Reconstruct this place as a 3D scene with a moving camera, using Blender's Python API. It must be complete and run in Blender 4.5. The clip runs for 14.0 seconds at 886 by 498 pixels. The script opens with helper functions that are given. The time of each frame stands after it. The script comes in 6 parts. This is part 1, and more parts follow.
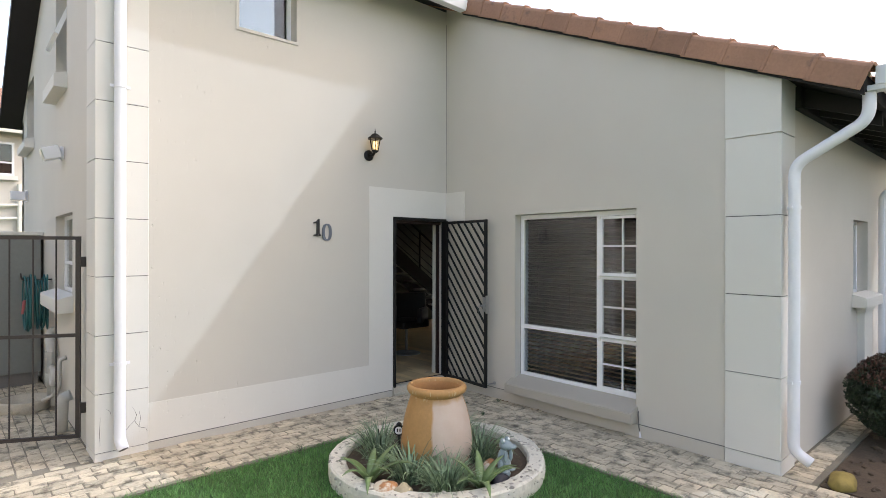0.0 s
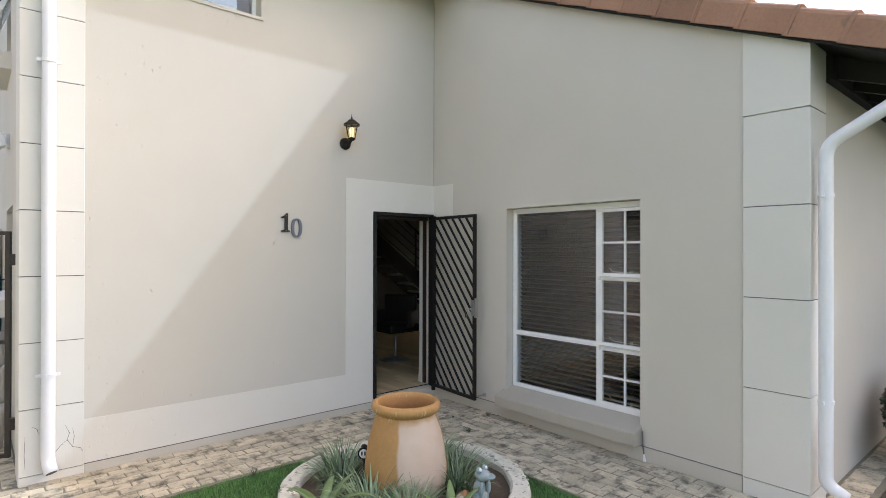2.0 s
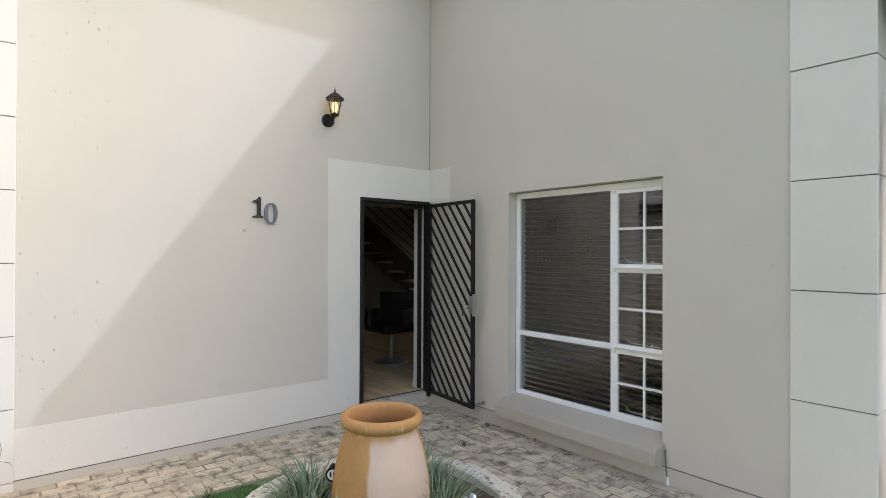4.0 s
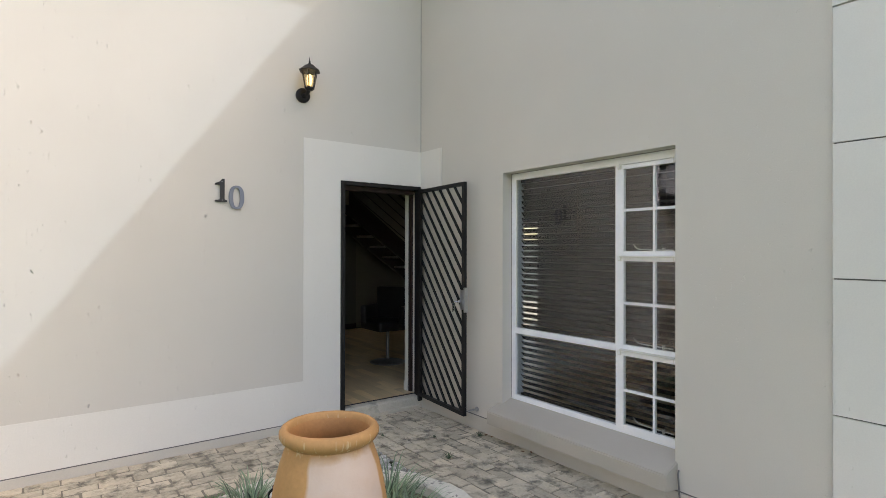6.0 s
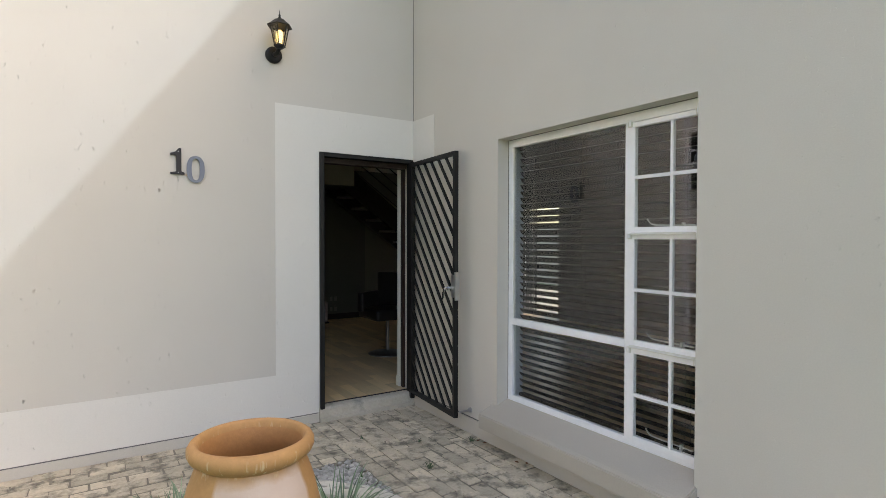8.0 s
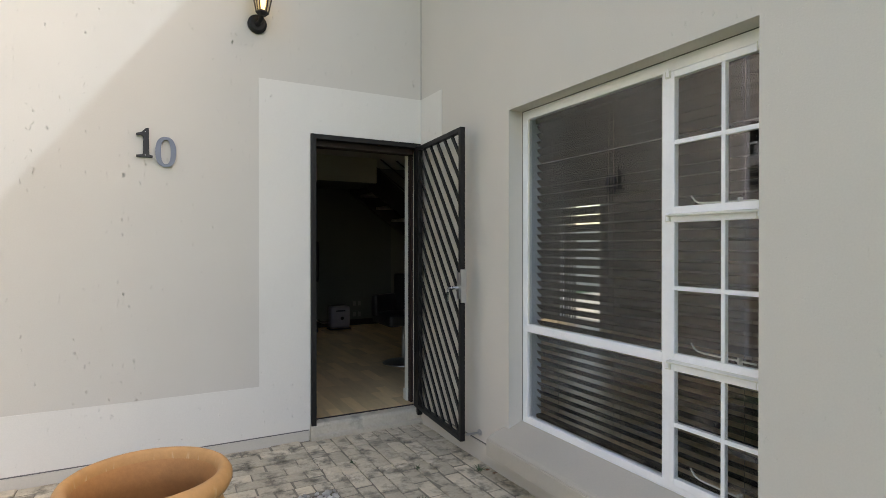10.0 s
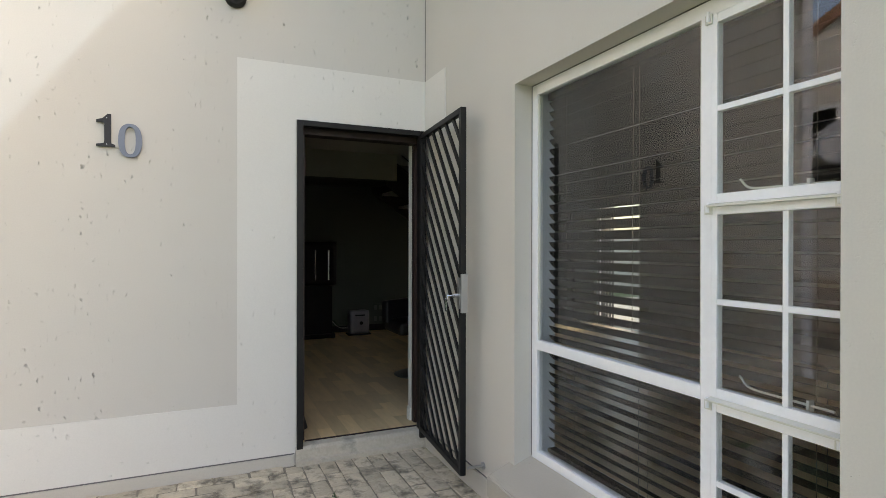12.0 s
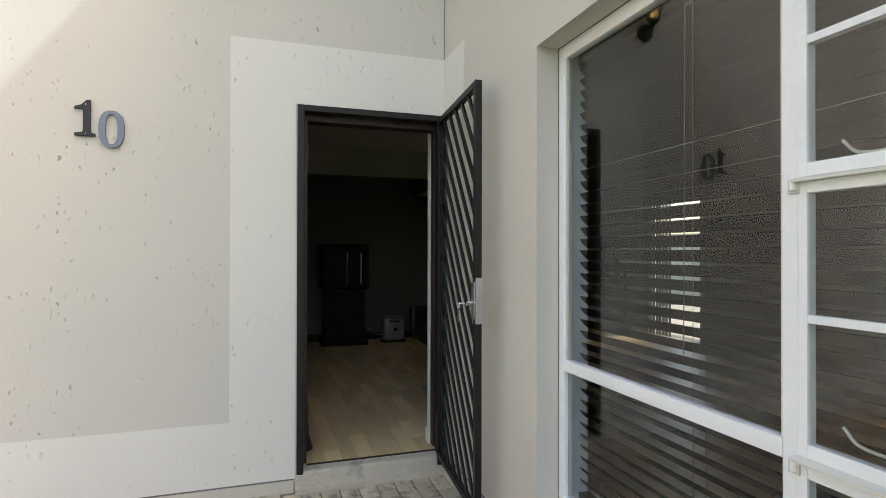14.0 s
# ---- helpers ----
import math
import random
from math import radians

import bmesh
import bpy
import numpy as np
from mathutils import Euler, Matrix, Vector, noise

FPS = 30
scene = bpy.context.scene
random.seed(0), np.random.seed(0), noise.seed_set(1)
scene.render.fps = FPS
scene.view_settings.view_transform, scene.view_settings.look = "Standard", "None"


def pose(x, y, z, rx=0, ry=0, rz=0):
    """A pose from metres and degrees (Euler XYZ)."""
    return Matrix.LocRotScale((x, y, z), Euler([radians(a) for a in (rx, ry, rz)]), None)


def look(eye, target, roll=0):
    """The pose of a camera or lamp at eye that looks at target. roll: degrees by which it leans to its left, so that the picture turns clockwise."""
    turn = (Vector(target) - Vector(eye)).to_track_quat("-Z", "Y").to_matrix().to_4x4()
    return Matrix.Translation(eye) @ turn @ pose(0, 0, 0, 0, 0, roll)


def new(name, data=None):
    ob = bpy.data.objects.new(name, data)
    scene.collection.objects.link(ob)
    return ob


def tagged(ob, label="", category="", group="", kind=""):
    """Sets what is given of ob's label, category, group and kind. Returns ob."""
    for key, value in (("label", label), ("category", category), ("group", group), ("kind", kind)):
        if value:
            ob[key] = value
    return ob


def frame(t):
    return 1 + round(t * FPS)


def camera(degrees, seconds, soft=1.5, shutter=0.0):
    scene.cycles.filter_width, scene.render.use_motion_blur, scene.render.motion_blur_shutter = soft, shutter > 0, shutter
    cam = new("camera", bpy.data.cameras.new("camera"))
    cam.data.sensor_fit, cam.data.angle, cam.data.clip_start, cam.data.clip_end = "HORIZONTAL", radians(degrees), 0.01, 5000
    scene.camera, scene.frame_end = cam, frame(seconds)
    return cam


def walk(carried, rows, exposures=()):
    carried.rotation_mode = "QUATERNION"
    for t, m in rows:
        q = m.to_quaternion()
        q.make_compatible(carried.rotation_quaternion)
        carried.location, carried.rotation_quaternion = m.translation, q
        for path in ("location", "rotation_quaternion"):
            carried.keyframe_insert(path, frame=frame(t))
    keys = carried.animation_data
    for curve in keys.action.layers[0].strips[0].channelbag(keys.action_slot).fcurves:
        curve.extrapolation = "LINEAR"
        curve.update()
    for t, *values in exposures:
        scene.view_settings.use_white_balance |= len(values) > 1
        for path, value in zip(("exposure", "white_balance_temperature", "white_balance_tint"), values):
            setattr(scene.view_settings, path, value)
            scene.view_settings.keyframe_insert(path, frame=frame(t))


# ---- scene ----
cam = camera(78.3, 14.0, soft=0.6)
PATH = [
    (0, (-4.812, -5.275, 1.766), (-3.473, -3.79, 1.765), 0.1),
    (0.5, (-4.653, -5.204, 1.758), (-3.321, -3.712, 1.758), 0.1),
    (1, (-4.518, -5.141, 1.758), (-3.192, -3.644, 1.759), 0.1),
    (1.5, (-4.357, -5.089, 1.74), (-3.039, -3.584, 1.743), 0.1),
    (2, (-4.191, -5.022, 1.727), (-2.884, -3.509, 1.731), 0.1),
    (2.5, (-4.058, -4.933, 1.707), (-2.76, -3.411, 1.709), 0.1),
    (3, (-3.915, -4.818, 1.683), (-2.624, -3.29, 1.685), 0.1),
    (5.5, (-3.205, -4.498, 1.535), (-1.986, -2.913, 1.545), 0.2),
    (6, (-3.033, -4.441, 1.528), (-1.838, -2.836, 1.533), 0.1),
    (6.5, (-2.879, -4.397, 1.5), (-1.707, -2.776, 1.511), 0.2),
    (7, (-2.736, -4.326, 1.47), (-1.584, -2.692, 1.464), 0.2),
    (7.5, (-2.572, -4.254, 1.47), (-1.446, -2.601, 1.439), 0.2),
    (10, (-1.855, -3.819, 1.357), (-0.91, -2.057, 1.347), 0.0),
    (10.5, (-1.71, -3.736, 1.354), (-0.802, -1.954, 1.348), 0.1),
    (11, (-1.602, -3.652, 1.34), (-0.724, -1.854, 1.338), 0.0),
    (11.5, (-1.499, -3.559, 1.337), (-0.653, -1.746, 1.337), 0.1),
    (12, (-1.402, -3.486, 1.351), (-0.595, -1.656, 1.347), 0.1),
    (12.5, (-1.33, -3.404, 1.34), (-0.551, -1.562, 1.346), 0.0),
    (13, (-1.216, -3.32, 1.326), (-0.487, -1.458, 1.338), 0.0),
    (13.5, (-1.116, -3.238, 1.325), (-0.442, -1.354, 1.336), 0.1),
    (14, (-1.042, -3.14, 1.326), (-0.416, -1.24, 1.338), 0.1),
]
EXPOSURES = [(0.0, 1.80, 8230, 16.3), (7.0, 1.91, 8450, 16.8), (10.0, 1.95, 8580, 16.5), (14.0, 2.18, 8740, 15.2)]
walk(cam, [(t, look(eye, target, roll)) for t, eye, target, roll in PATH], EXPOSURES)

# ---- world, sun ----
SUN_TRAVEL = Vector((-1.95, 1.0, -2.24)).normalized()
world = bpy.data.worlds.new("sky")
scene.world = world
world.use_nodes = True
wn = world.node_tree
sky = wn.nodes.new("ShaderNodeTexSky")
sky.sky_type = "NISHITA"
sky.sun_disc = False
sky.sun_elevation = math.asin(-SUN_TRAVEL.z)
sky.sun_rotation = math.atan2(-SUN_TRAVEL.x, -SUN_TRAVEL.y)
sky.air_density, sky.dust_density, sky.ozone_density = 1.0, 2.2, 1.0
wn.links.new(sky.outputs[0], wn.nodes["Background"].inputs[0])
wn.nodes["Background"].inputs[1].default_value = 0.15
sun_data = bpy.data.lights.new("sun", "SUN")
sun_data.energy, sun_data.angle, sun_data.color = 0.72, radians(0.45), (0.43, 0.665, 1.0)
sun = new("sun", sun_data)
sun.matrix_world = look((6, -6, 12), Vector((6, -6, 12)) + SUN_TRAVEL)

# ---- materials ----


def material(name, colour, rough=0.8, metal=0.0, vary=0.12, grain=60.0, stain=1.5, bump=0.15, island=0.0, objrand=0.0, spec=0.5, coords="Object", dirt=None, stretch=(1, 1, 1)):
    """A paint or mineral surface: fine grain, large stains, relief."""
    m = bpy.data.materials.new(name)
    m.use_nodes = True
    nt = m.node_tree
    bsdf = nt.nodes["Principled BSDF"]
    L = nt.links.new

    def node(kind, **kw):
        n = nt.nodes.new(kind)
        for k, v in kw.items():
            n.inputs[k].default_value = v
        return n

    co = nt.nodes.new("ShaderNodeNewGeometry") if coords == "World" else nt.nodes.new("ShaderNodeTexCoord")
    out = co.outputs["Position"] if coords == "World" else co.outputs["Object"]
    mp = node("ShaderNodeMapping", Scale=stretch)
    L(out, mp.inputs["Vector"])
    n1 = node("ShaderNodeTexNoise", Scale=grain, Detail=4.0, Roughness=0.6)
    n2 = node("ShaderNodeTexNoise", Scale=stain, Detail=5.0, Roughness=0.55)
    L(mp.outputs[0], n1.inputs["Vector"])
    L(mp.outputs[0], n2.inputs["Vector"])
    c = Vector(colour)
    ramp = nt.nodes.new("ShaderNodeValToRGB")
    ramp.color_ramp.elements[0].position, ramp.color_ramp.elements[1].position = 0.3, 0.72
    ramp.color_ramp.elements[0].color = (*(c * (1 - vary)), 1)
    ramp.color_ramp.elements[1].color = (*[min(1, a * (1 + vary * 0.6)) for a in c], 1)
    add = nt.nodes.new("ShaderNodeMath")
    add.operation = "MULTIPLY_ADD"
    add.inputs[1].default_value = 0.4
    mul = nt.nodes.new("ShaderNodeMath")
    mul.operation = "MULTIPLY"
    mul.inputs[1].default_value = 0.6
    L(n2.outputs[0], mul.inputs[0])
    L(n1.outputs[0], add.inputs[0])
    L(mul.outputs[0], add.inputs[2])
    L(add.outputs[0], ramp.inputs[0])
    col = ramp.outputs[0]
    if dirt:
        n3 = node("ShaderNodeTexNoise", Scale=dirt[1], Detail=6.0, Roughness=0.65)
        L(mp.outputs[0], n3.inputs["Vector"])
        r3 = nt.nodes.new("ShaderNodeValToRGB")
        r3.color_ramp.elements[0].position, r3.color_ramp.elements[1].position = dirt[2], dirt[3]
        L(n3.outputs[0], r3.inputs[0])
        mx = nt.nodes.new("ShaderNodeMix")
        mx.data_type = "RGBA"
        L(r3.outputs[0], mx.inputs[0])
        L(col, mx.inputs[6])
        mx.inputs[7].default_value = (*dirt[0], 1)
        col = mx.outputs[2]
    if island or objrand:
        src = nt.nodes.new("ShaderNodeNewGeometry").outputs["Random Per Island"] if island else nt.nodes.new("ShaderNodeObjectInfo").outputs["Random"]
        amt = island or objrand
        mr = nt.nodes.new("ShaderNodeMapRange")
        mr.inputs[3].default_value, mr.inputs[4].default_value = 1 - amt, 1 + amt * 0.6
        L(src, mr.inputs[0])
        hs = nt.nodes.new("ShaderNodeHueSaturation")
        L(mr.outputs[0], hs.inputs["Value"])
        L(col, hs.inputs["Color"])
        col = hs.outputs[0]
    L(col, bsdf.inputs["Base Color"])
    bsdf.inputs["Roughness"].default_value = rough
    bsdf.inputs["Metallic"].default_value = metal
    bsdf.inputs["Specular IOR Level"].default_value = spec
    if bump:
        b = node("ShaderNodeBump", Strength=bump, Distance=0.01)
        L(n1.outputs[0], b.inputs["Height"])
        L(b.outputs[0], bsdf.inputs["Normal"])
    return m


def plaster(name, colour, pits=1.0, vary=0.07):
    """Painted cement plaster: soft trowel waves, scattered small pits and fine sand."""
    m = material(name, colour, 0.85, 0, vary, 140.0, 0.9, 0.0, coords="World")
    nt = m.node_tree
    L = nt.links.new
    bsdf = nt.nodes["Principled BSDF"]
    geo = nt.nodes.new("ShaderNodeNewGeometry")
    sep = nt.nodes.new("ShaderNodeSeparateXYZ")
    L(geo.outputs["Position"], sep.inputs[0])

    def mth(op, a, b=None, clamp=False):
        n = nt.nodes.new("ShaderNodeMath")
        n.operation, n.use_clamp = op, clamp
        for i, v in enumerate((a, b)):
            if isinstance(v, (int, float)):
                n.inputs[i].default_value = v
            elif v is not None:
                L(v, n.inputs[i])
        return n.outputs[0]

    warp = nt.nodes.new("ShaderNodeTexNoise")
    warp.inputs["Scale"].default_value, warp.inputs["Detail"].default_value = 55, 3
    L(geo.outputs["Position"], warp.inputs["Vector"])
    wob = mth("MULTIPLY", mth("SUBTRACT", warp.outputs[0], 0.5), 0.035)
    flat = nt.nodes.new("ShaderNodeCombineXYZ")
    L(mth("ADD", mth("ADD", sep.outputs[0], sep.outputs[1]), wob), flat.inputs[0])
    warp2 = nt.nodes.new("ShaderNodeSeparateColor")
    L(warp.outputs["Color"], warp2.inputs[0])
    L(mth("ADD", mth("MULTIPLY", sep.outputs[2], 0.55), mth("MULTIPLY", mth("SUBTRACT", warp2.outputs[2], 0.5), 0.035)), flat.inputs[1])

    clus = nt.nodes.new("ShaderNodeTexNoise")
    clus.inputs["Scale"].default_value, clus.inputs["Detail"].default_value = 2.6, 2
    L(geo.outputs["Position"], clus.inputs["Vector"])
    cluster = mth("MULTIPLY", mth("SUBTRACT", clus.outputs[0], 0.32), 4.5, True)

    def pits_layer(scale, chance, biggest, soft):
        v = nt.nodes.new("ShaderNodeTexVoronoi")
        v.voronoi_dimensions = "2D"
        v.inputs["Scale"].default_value = scale
        L(flat.outputs[0], v.inputs["Vector"])
        c = nt.nodes.new("ShaderNodeSeparateColor")
        L(v.outputs["Color"], c.inputs[0])
        size = mth("MULTIPLY", mth("MULTIPLY", mth("MULTIPLY", mth("SUBTRACT", c.outputs[0], 1 - chance), 1 / chance, True), biggest), cluster)
        return mth("MULTIPLY", mth("SUBTRACT", size, v.outputs["Distance"]), 1 / soft, True), c.outputs[1]

    big, pick = pits_layer(16.0, 0.8, 0.088, 0.06)
    small, _ = pits_layer(34.0, 0.5, 0.13, 0.08)
    hole = mth("MAXIMUM", big, mth("MULTIPLY", small, 0.6))
    pit = mth("SUBTRACT", 1.0, hole)
    # a few pits hold dark dirt
    dark = mth("MULTIPLY", mth("MULTIPLY", mth("SUBTRACT", big, 0.55), 4.0, True), mth("GREATER_THAN", pick, 0.96))
    old = bsdf.inputs["Base Color"].links[0].from_socket
    mx = nt.nodes.new("ShaderNodeMix")
    mx.data_type = "RGBA"
    L(mth("MULTIPLY", dark, 0.45 * min(1.0, pits)), mx.inputs[0])
    L(old, mx.inputs[6])
    mx.inputs[7].default_value = (0.19, 0.17, 0.14, 1)
    L(mx.outputs[2], bsdf.inputs["Base Color"])
    b1 = nt.nodes.new("ShaderNodeBump")
    b1.inputs["Strength"].default_value, b1.inputs["Distance"].default_value = 1.0 * pits, 0.009
    L(pit, b1.inputs["Height"])
    sand = nt.nodes.new("ShaderNodeTexNoise")
    sand.inputs["Scale"].default_value, sand.inputs["Detail"].default_value = 170, 3
    L(geo.outputs["Position"], sand.inputs["Vector"])
    b2 = nt.nodes.new("ShaderNodeBump")
    b2.inputs["Strength"].default_value, b2.inputs["Distance"].default_value = 0.14, 0.005
    L(sand.outputs[0], b2.inputs["Height"])
    L(b1.outputs[0], b2.inputs["Normal"])
    wave = nt.nodes.new("ShaderNodeTexNoise")
    wave.inputs["Scale"].default_value, wave.inputs["Detail"].default_value = 2.2, 2
    L(geo.outputs["Position"], wave.inputs["Vector"])
    b3 = nt.nodes.new("ShaderNodeBump")
    b3.inputs["Strength"].default_value, b3.inputs["Distance"].default_value = 0.25, 0.02
    L(wave.outputs[0], b3.inputs["Height"])
    L(b2.outputs[0], b3.inputs["Normal"])
    L(b3.outputs[0], bsdf.inputs["Normal"])
    return m


def glass(name, tint=(0.86, 0.9, 0.88), low=0.055):
    m = bpy.data.materials.new(name)
    m.use_nodes = True
    nt = m.node_tree
    nt.nodes.remove(nt.nodes["Principled BSDF"])
    clear, gloss, mix = nt.nodes.new("ShaderNodeBsdfTransparent"), nt.nodes.new("ShaderNodeBsdfGlossy"), nt.nodes.new("ShaderNodeMixShader")
    clear.inputs[0].default_value = (*[a ** 0.5 for a in tint], 1)
    gloss.inputs["Roughness"].default_value = 0.0
    # reflectance of clear glass: some per cent head on, rising at a glance
    lw = nt.nodes.new("ShaderNodeLayerWeight")
    p, q = nt.nodes.new("ShaderNodeMath"), nt.nodes.new("ShaderNodeMath")
    p.operation, q.operation = "POWER", "MULTIPLY_ADD"
    p.inputs[1].default_value = 5.0
    q.inputs[1].default_value, q.inputs[2].default_value = 1 - low, low
    nt.links.new(lw.outputs["Facing"], p.inputs[0])
    nt.links.new(p.outputs[0], q.inputs[0])
    nt.links.new(q.outputs[0], mix.inputs[0])
    nt.links.new(clear.outputs[0], mix.inputs[1])
    nt.links.new(gloss.outputs[0], mix.inputs[2])
    nt.links.new(mix.outputs[0], nt.nodes["Material Output"].inputs["Surface"])
    return m


M = {}
M["wall"] = plaster("plaster_beige", (0.60, 0.565, 0.50))
M["wall_b"] = plaster("plaster_beige_smooth", (0.60, 0.565, 0.50), 0.45)
M["band"] = plaster("plaster_pale", (0.72, 0.692, 0.63), 0.8)
M["quoin"] = plaster("plaster_quoin", (0.70, 0.68, 0.625), 0.35)
M["plinth"] = plaster("plaster_plinth", (0.56, 0.52, 0.45), 0.6, 0.12)
M["sill"] = plaster("plaster_sill", (0.47, 0.43, 0.36), 0.5, 0.12)
M["joint"] = material("joint_dark", (0.16, 0.15, 0.14), 0.9)
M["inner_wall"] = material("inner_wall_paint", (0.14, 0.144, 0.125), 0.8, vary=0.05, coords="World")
M["ceiling"] = material("ceiling_paint", (0.45, 0.45, 0.42), 0.85, vary=0.04, coords="World")
M["white_pvc"] = material("white_pvc", (0.80, 0.80, 0.82), 0.4, vary=0.05, grain=20, stain=4, bump=0.03, coords="World", dirt=((0.55, 0.54, 0.5), 9.0, 0.66, 0.85))
M["white_paint"] = material("white_gloss_paint", (0.88, 0.88, 0.88), 0.38, vary=0.06, grain=45, stain=6, bump=0.12, coords="World", dirt=((0.42, 0.40, 0.36), 22.0, 0.74, 0.82))
M["cream_paint"] = material("cream_paint", (0.66, 0.65, 0.58), 0.5, vary=0.07, grain=45, stain=6, bump=0.1, coords="World")
M["black_steel"] = material("black_steel_paint", (0.012, 0.011, 0.0105), 0.5, vary=0.3, grain=60, stain=7, bump=0.06, spec=0.3, coords="World")
M["dark_wood"] = material("dark_stained_timber", (0.014, 0.011, 0.011), 0.8, vary=0.3, grain=30, stain=4, coords="World")
M["brown_wood"] = material("brown_door_timber", (0.026, 0.011, 0.008), 0.55, vary=0.3, grain=30, stain=4, coords="World", stretch=(6, 6, 0.6))
M["tile"] = material("clay_tile", (0.39, 0.20, 0.125), 0.75, vary=0.22, grain=40, stain=3.5, bump=0.2, objrand=0.16, coords="World", dirt=((0.16, 0.10, 0.075), 7.0, 0.56, 0.75))
M["paver"] = material("concrete_paver", (0.60, 0.525, 0.395), 0.9, vary=0.28, grain=70, stain=9, bump=0.6, objrand=0.22, coords="World", dirt=((0.17, 0.15, 0.115), 8.5, 0.49, 0.66))
M["paver_far"] = material("concrete_paver_field", (0.60, 0.525, 0.395), 0.9, vary=0.28, grain=70, stain=9, bump=0.6, island=0.22, coords="World", dirt=((0.17, 0.15, 0.115), 8.5, 0.49, 0.66))
M["sand"] = material("joint_sand", (0.24, 0.215, 0.165), 0.95, vary=0.3, grain=90, stain=5, bump=0.4, coords="World")
M["concrete"] = material("rough_concrete", (0.50, 0.455, 0.365), 0.9, vary=0.22, grain=60, stain=5, bump=0.35, coords="World", dirt=((0.17, 0.17, 0.15), 5.0, 0.55, 0.75))
M["soil"] = material("soil", (0.11, 0.078, 0.052), 0.95, vary=0.4, grain=50, stain=8, bump=0.9, coords="World")
M["turf"] = material("turf", (0.045, 0.105, 0.028), 0.95, vary=0.35, grain=60, stain=2.5, bump=0.8, coords="World")
M["grass"] = material("grass_blade", (0.12, 0.31, 0.085), 0.65, vary=0.3, grain=8, stain=1.2, bump=0.0, island=0.3, coords="World")
M["terracotta"] = material("terracotta", (0.50, 0.24, 0.09), 0.7, vary=0.2, grain=50, stain=5, bump=0.12, coords="World")
M["floor"] = material("laminate", (0.70, 0.52, 0.29), 0.34, vary=0.18, grain=14, stain=3, bump=0.02, objrand=0.24, coords="World", stretch=(8, 1, 1))
M["glass"] = glass("window_glass")
M["glass_front"] = glass("pane_front", (0.78, 0.82, 0.80), 0.105)
M["glass_clear"] = glass("pane_body", (1.0, 1.0, 1.0), 0.0)
M["chrome"] = material("chrome", (0.75, 0.75, 0.76), 0.15, 1.0, vary=0.03, bump=0)
M["zinc"] = material("zinc_steel", (0.5, 0.5, 0.5), 0.4, 1.0, vary=0.15, grain=30, bump=0.05)

# ---- builders ----


def part(name, bm, mat, parent=None, label="", smooth=False, bevel=0.0, kind=""):
    """Links a bmesh, in world coordinates, as one mesh object, under a thing or part if given."""
    if bevel:
        bmesh.ops.bevel(bm, geom=bm.edges[:], offset=bevel, segments=2, affect="EDGES", profile=0.7)
    me = bpy.data.meshes.new(name)
    bm.to_mesh(me)
    bm.free()
    ob = new(name, me)
    for m in (mat if isinstance(mat, (list, tuple)) else [mat]):
        me.materials.append(M[m] if isinstance(m, str) else m)
    if smooth:
        me.polygons.foreach_set("use_smooth", [True] * len(me.polygons))
    if parent is not None:
        root = parent
        while root.parent is not None:
            root = root.parent
        me.transform(Matrix.Translation(-root.location))
        ob.parent = parent
    if label or kind:
        tagged(ob, label, kind=kind)
    return ob


def thing(name, base, label, category, group="", kind=""):
    ob = new(name)
    ob.empty_display_size = 0.1
    ob.location = base
    return tagged(ob, label, category, group, kind)


def single(name, bm, mat, base, label, category, group="", kind="", smooth=False, bevel=0.0):
    """A thing that is one mesh."""
    ob = part(name, bm, mat, None, "", smooth, bevel)
    ob.data.transform(Matrix.Translation(-Vector(base)))
    ob.location = base
    return tagged(ob, label, category, group, kind)


def structure(name, bm, mat, label="", smooth=False, bevel=0.0, category="structure"):
    return tagged(part(name, bm, mat, None, "", smooth, bevel), label, category, kind="structure")


def box(bm, x0, x1, y0, y1, z0, z1, m=None):
    """Adds a box to bm."""
    v = [bm.verts.new((x, y, z)) for x in (x0, x1) for y in (y0, y1) for z in (z0, z1)]
    if m is not None:
        for a in v:
            a.co = m @ a.co
    flip = (x1 < x0) ^ (y1 < y0) ^ (z1 < z0) ^ (m is not None and m.determinant() < 0)
    for f in ((0, 1, 3, 2), (4, 6, 7, 5), (0, 4, 5, 1), (2, 3, 7, 6), (0, 2, 6, 4), (1, 5, 7, 3)):
        bm.faces.new([v[i] for i in (reversed(f) if flip else f)])
    return bm


def boxes(*rows):
    bm = bmesh.new()
    for r in rows:
        box(bm, *r)
    return bm


def tube(points, radius, segments=12, caps=True, bm=None, squash=None):
    """A round bar along points; radius may be a list."""
    bm = bm or bmesh.new()
    pts = [Vector(p) for p in points]
    rings = []
    side = None
    for i, p in enumerate(pts):
        d = (pts[min(i + 1, len(pts) - 1)] - pts[max(i - 1, 0)]).normalized()
        if side is None:
            side = d.orthogonal().normalized()
        side = (side - d * side.dot(d)).normalized()
        other = d.cross(side)
        r = radius[i] if isinstance(radius, (list, tuple)) else radius
        rings.append([bm.verts.new(p + (side * math.cos(a) + other * math.sin(a)) * r) for a in (2 * math.pi * k / segments for k in range(segments))])
    for a, b in zip(rings, rings[1:]):
        for k in range(segments):
            bm.faces.new((a[k], a[(k + 1) % segments], b[(k + 1) % segments], b[k]))
    if caps:
        bm.faces.new(list(reversed(rings[0])))
        bm.faces.new(rings[-1])
    return bm


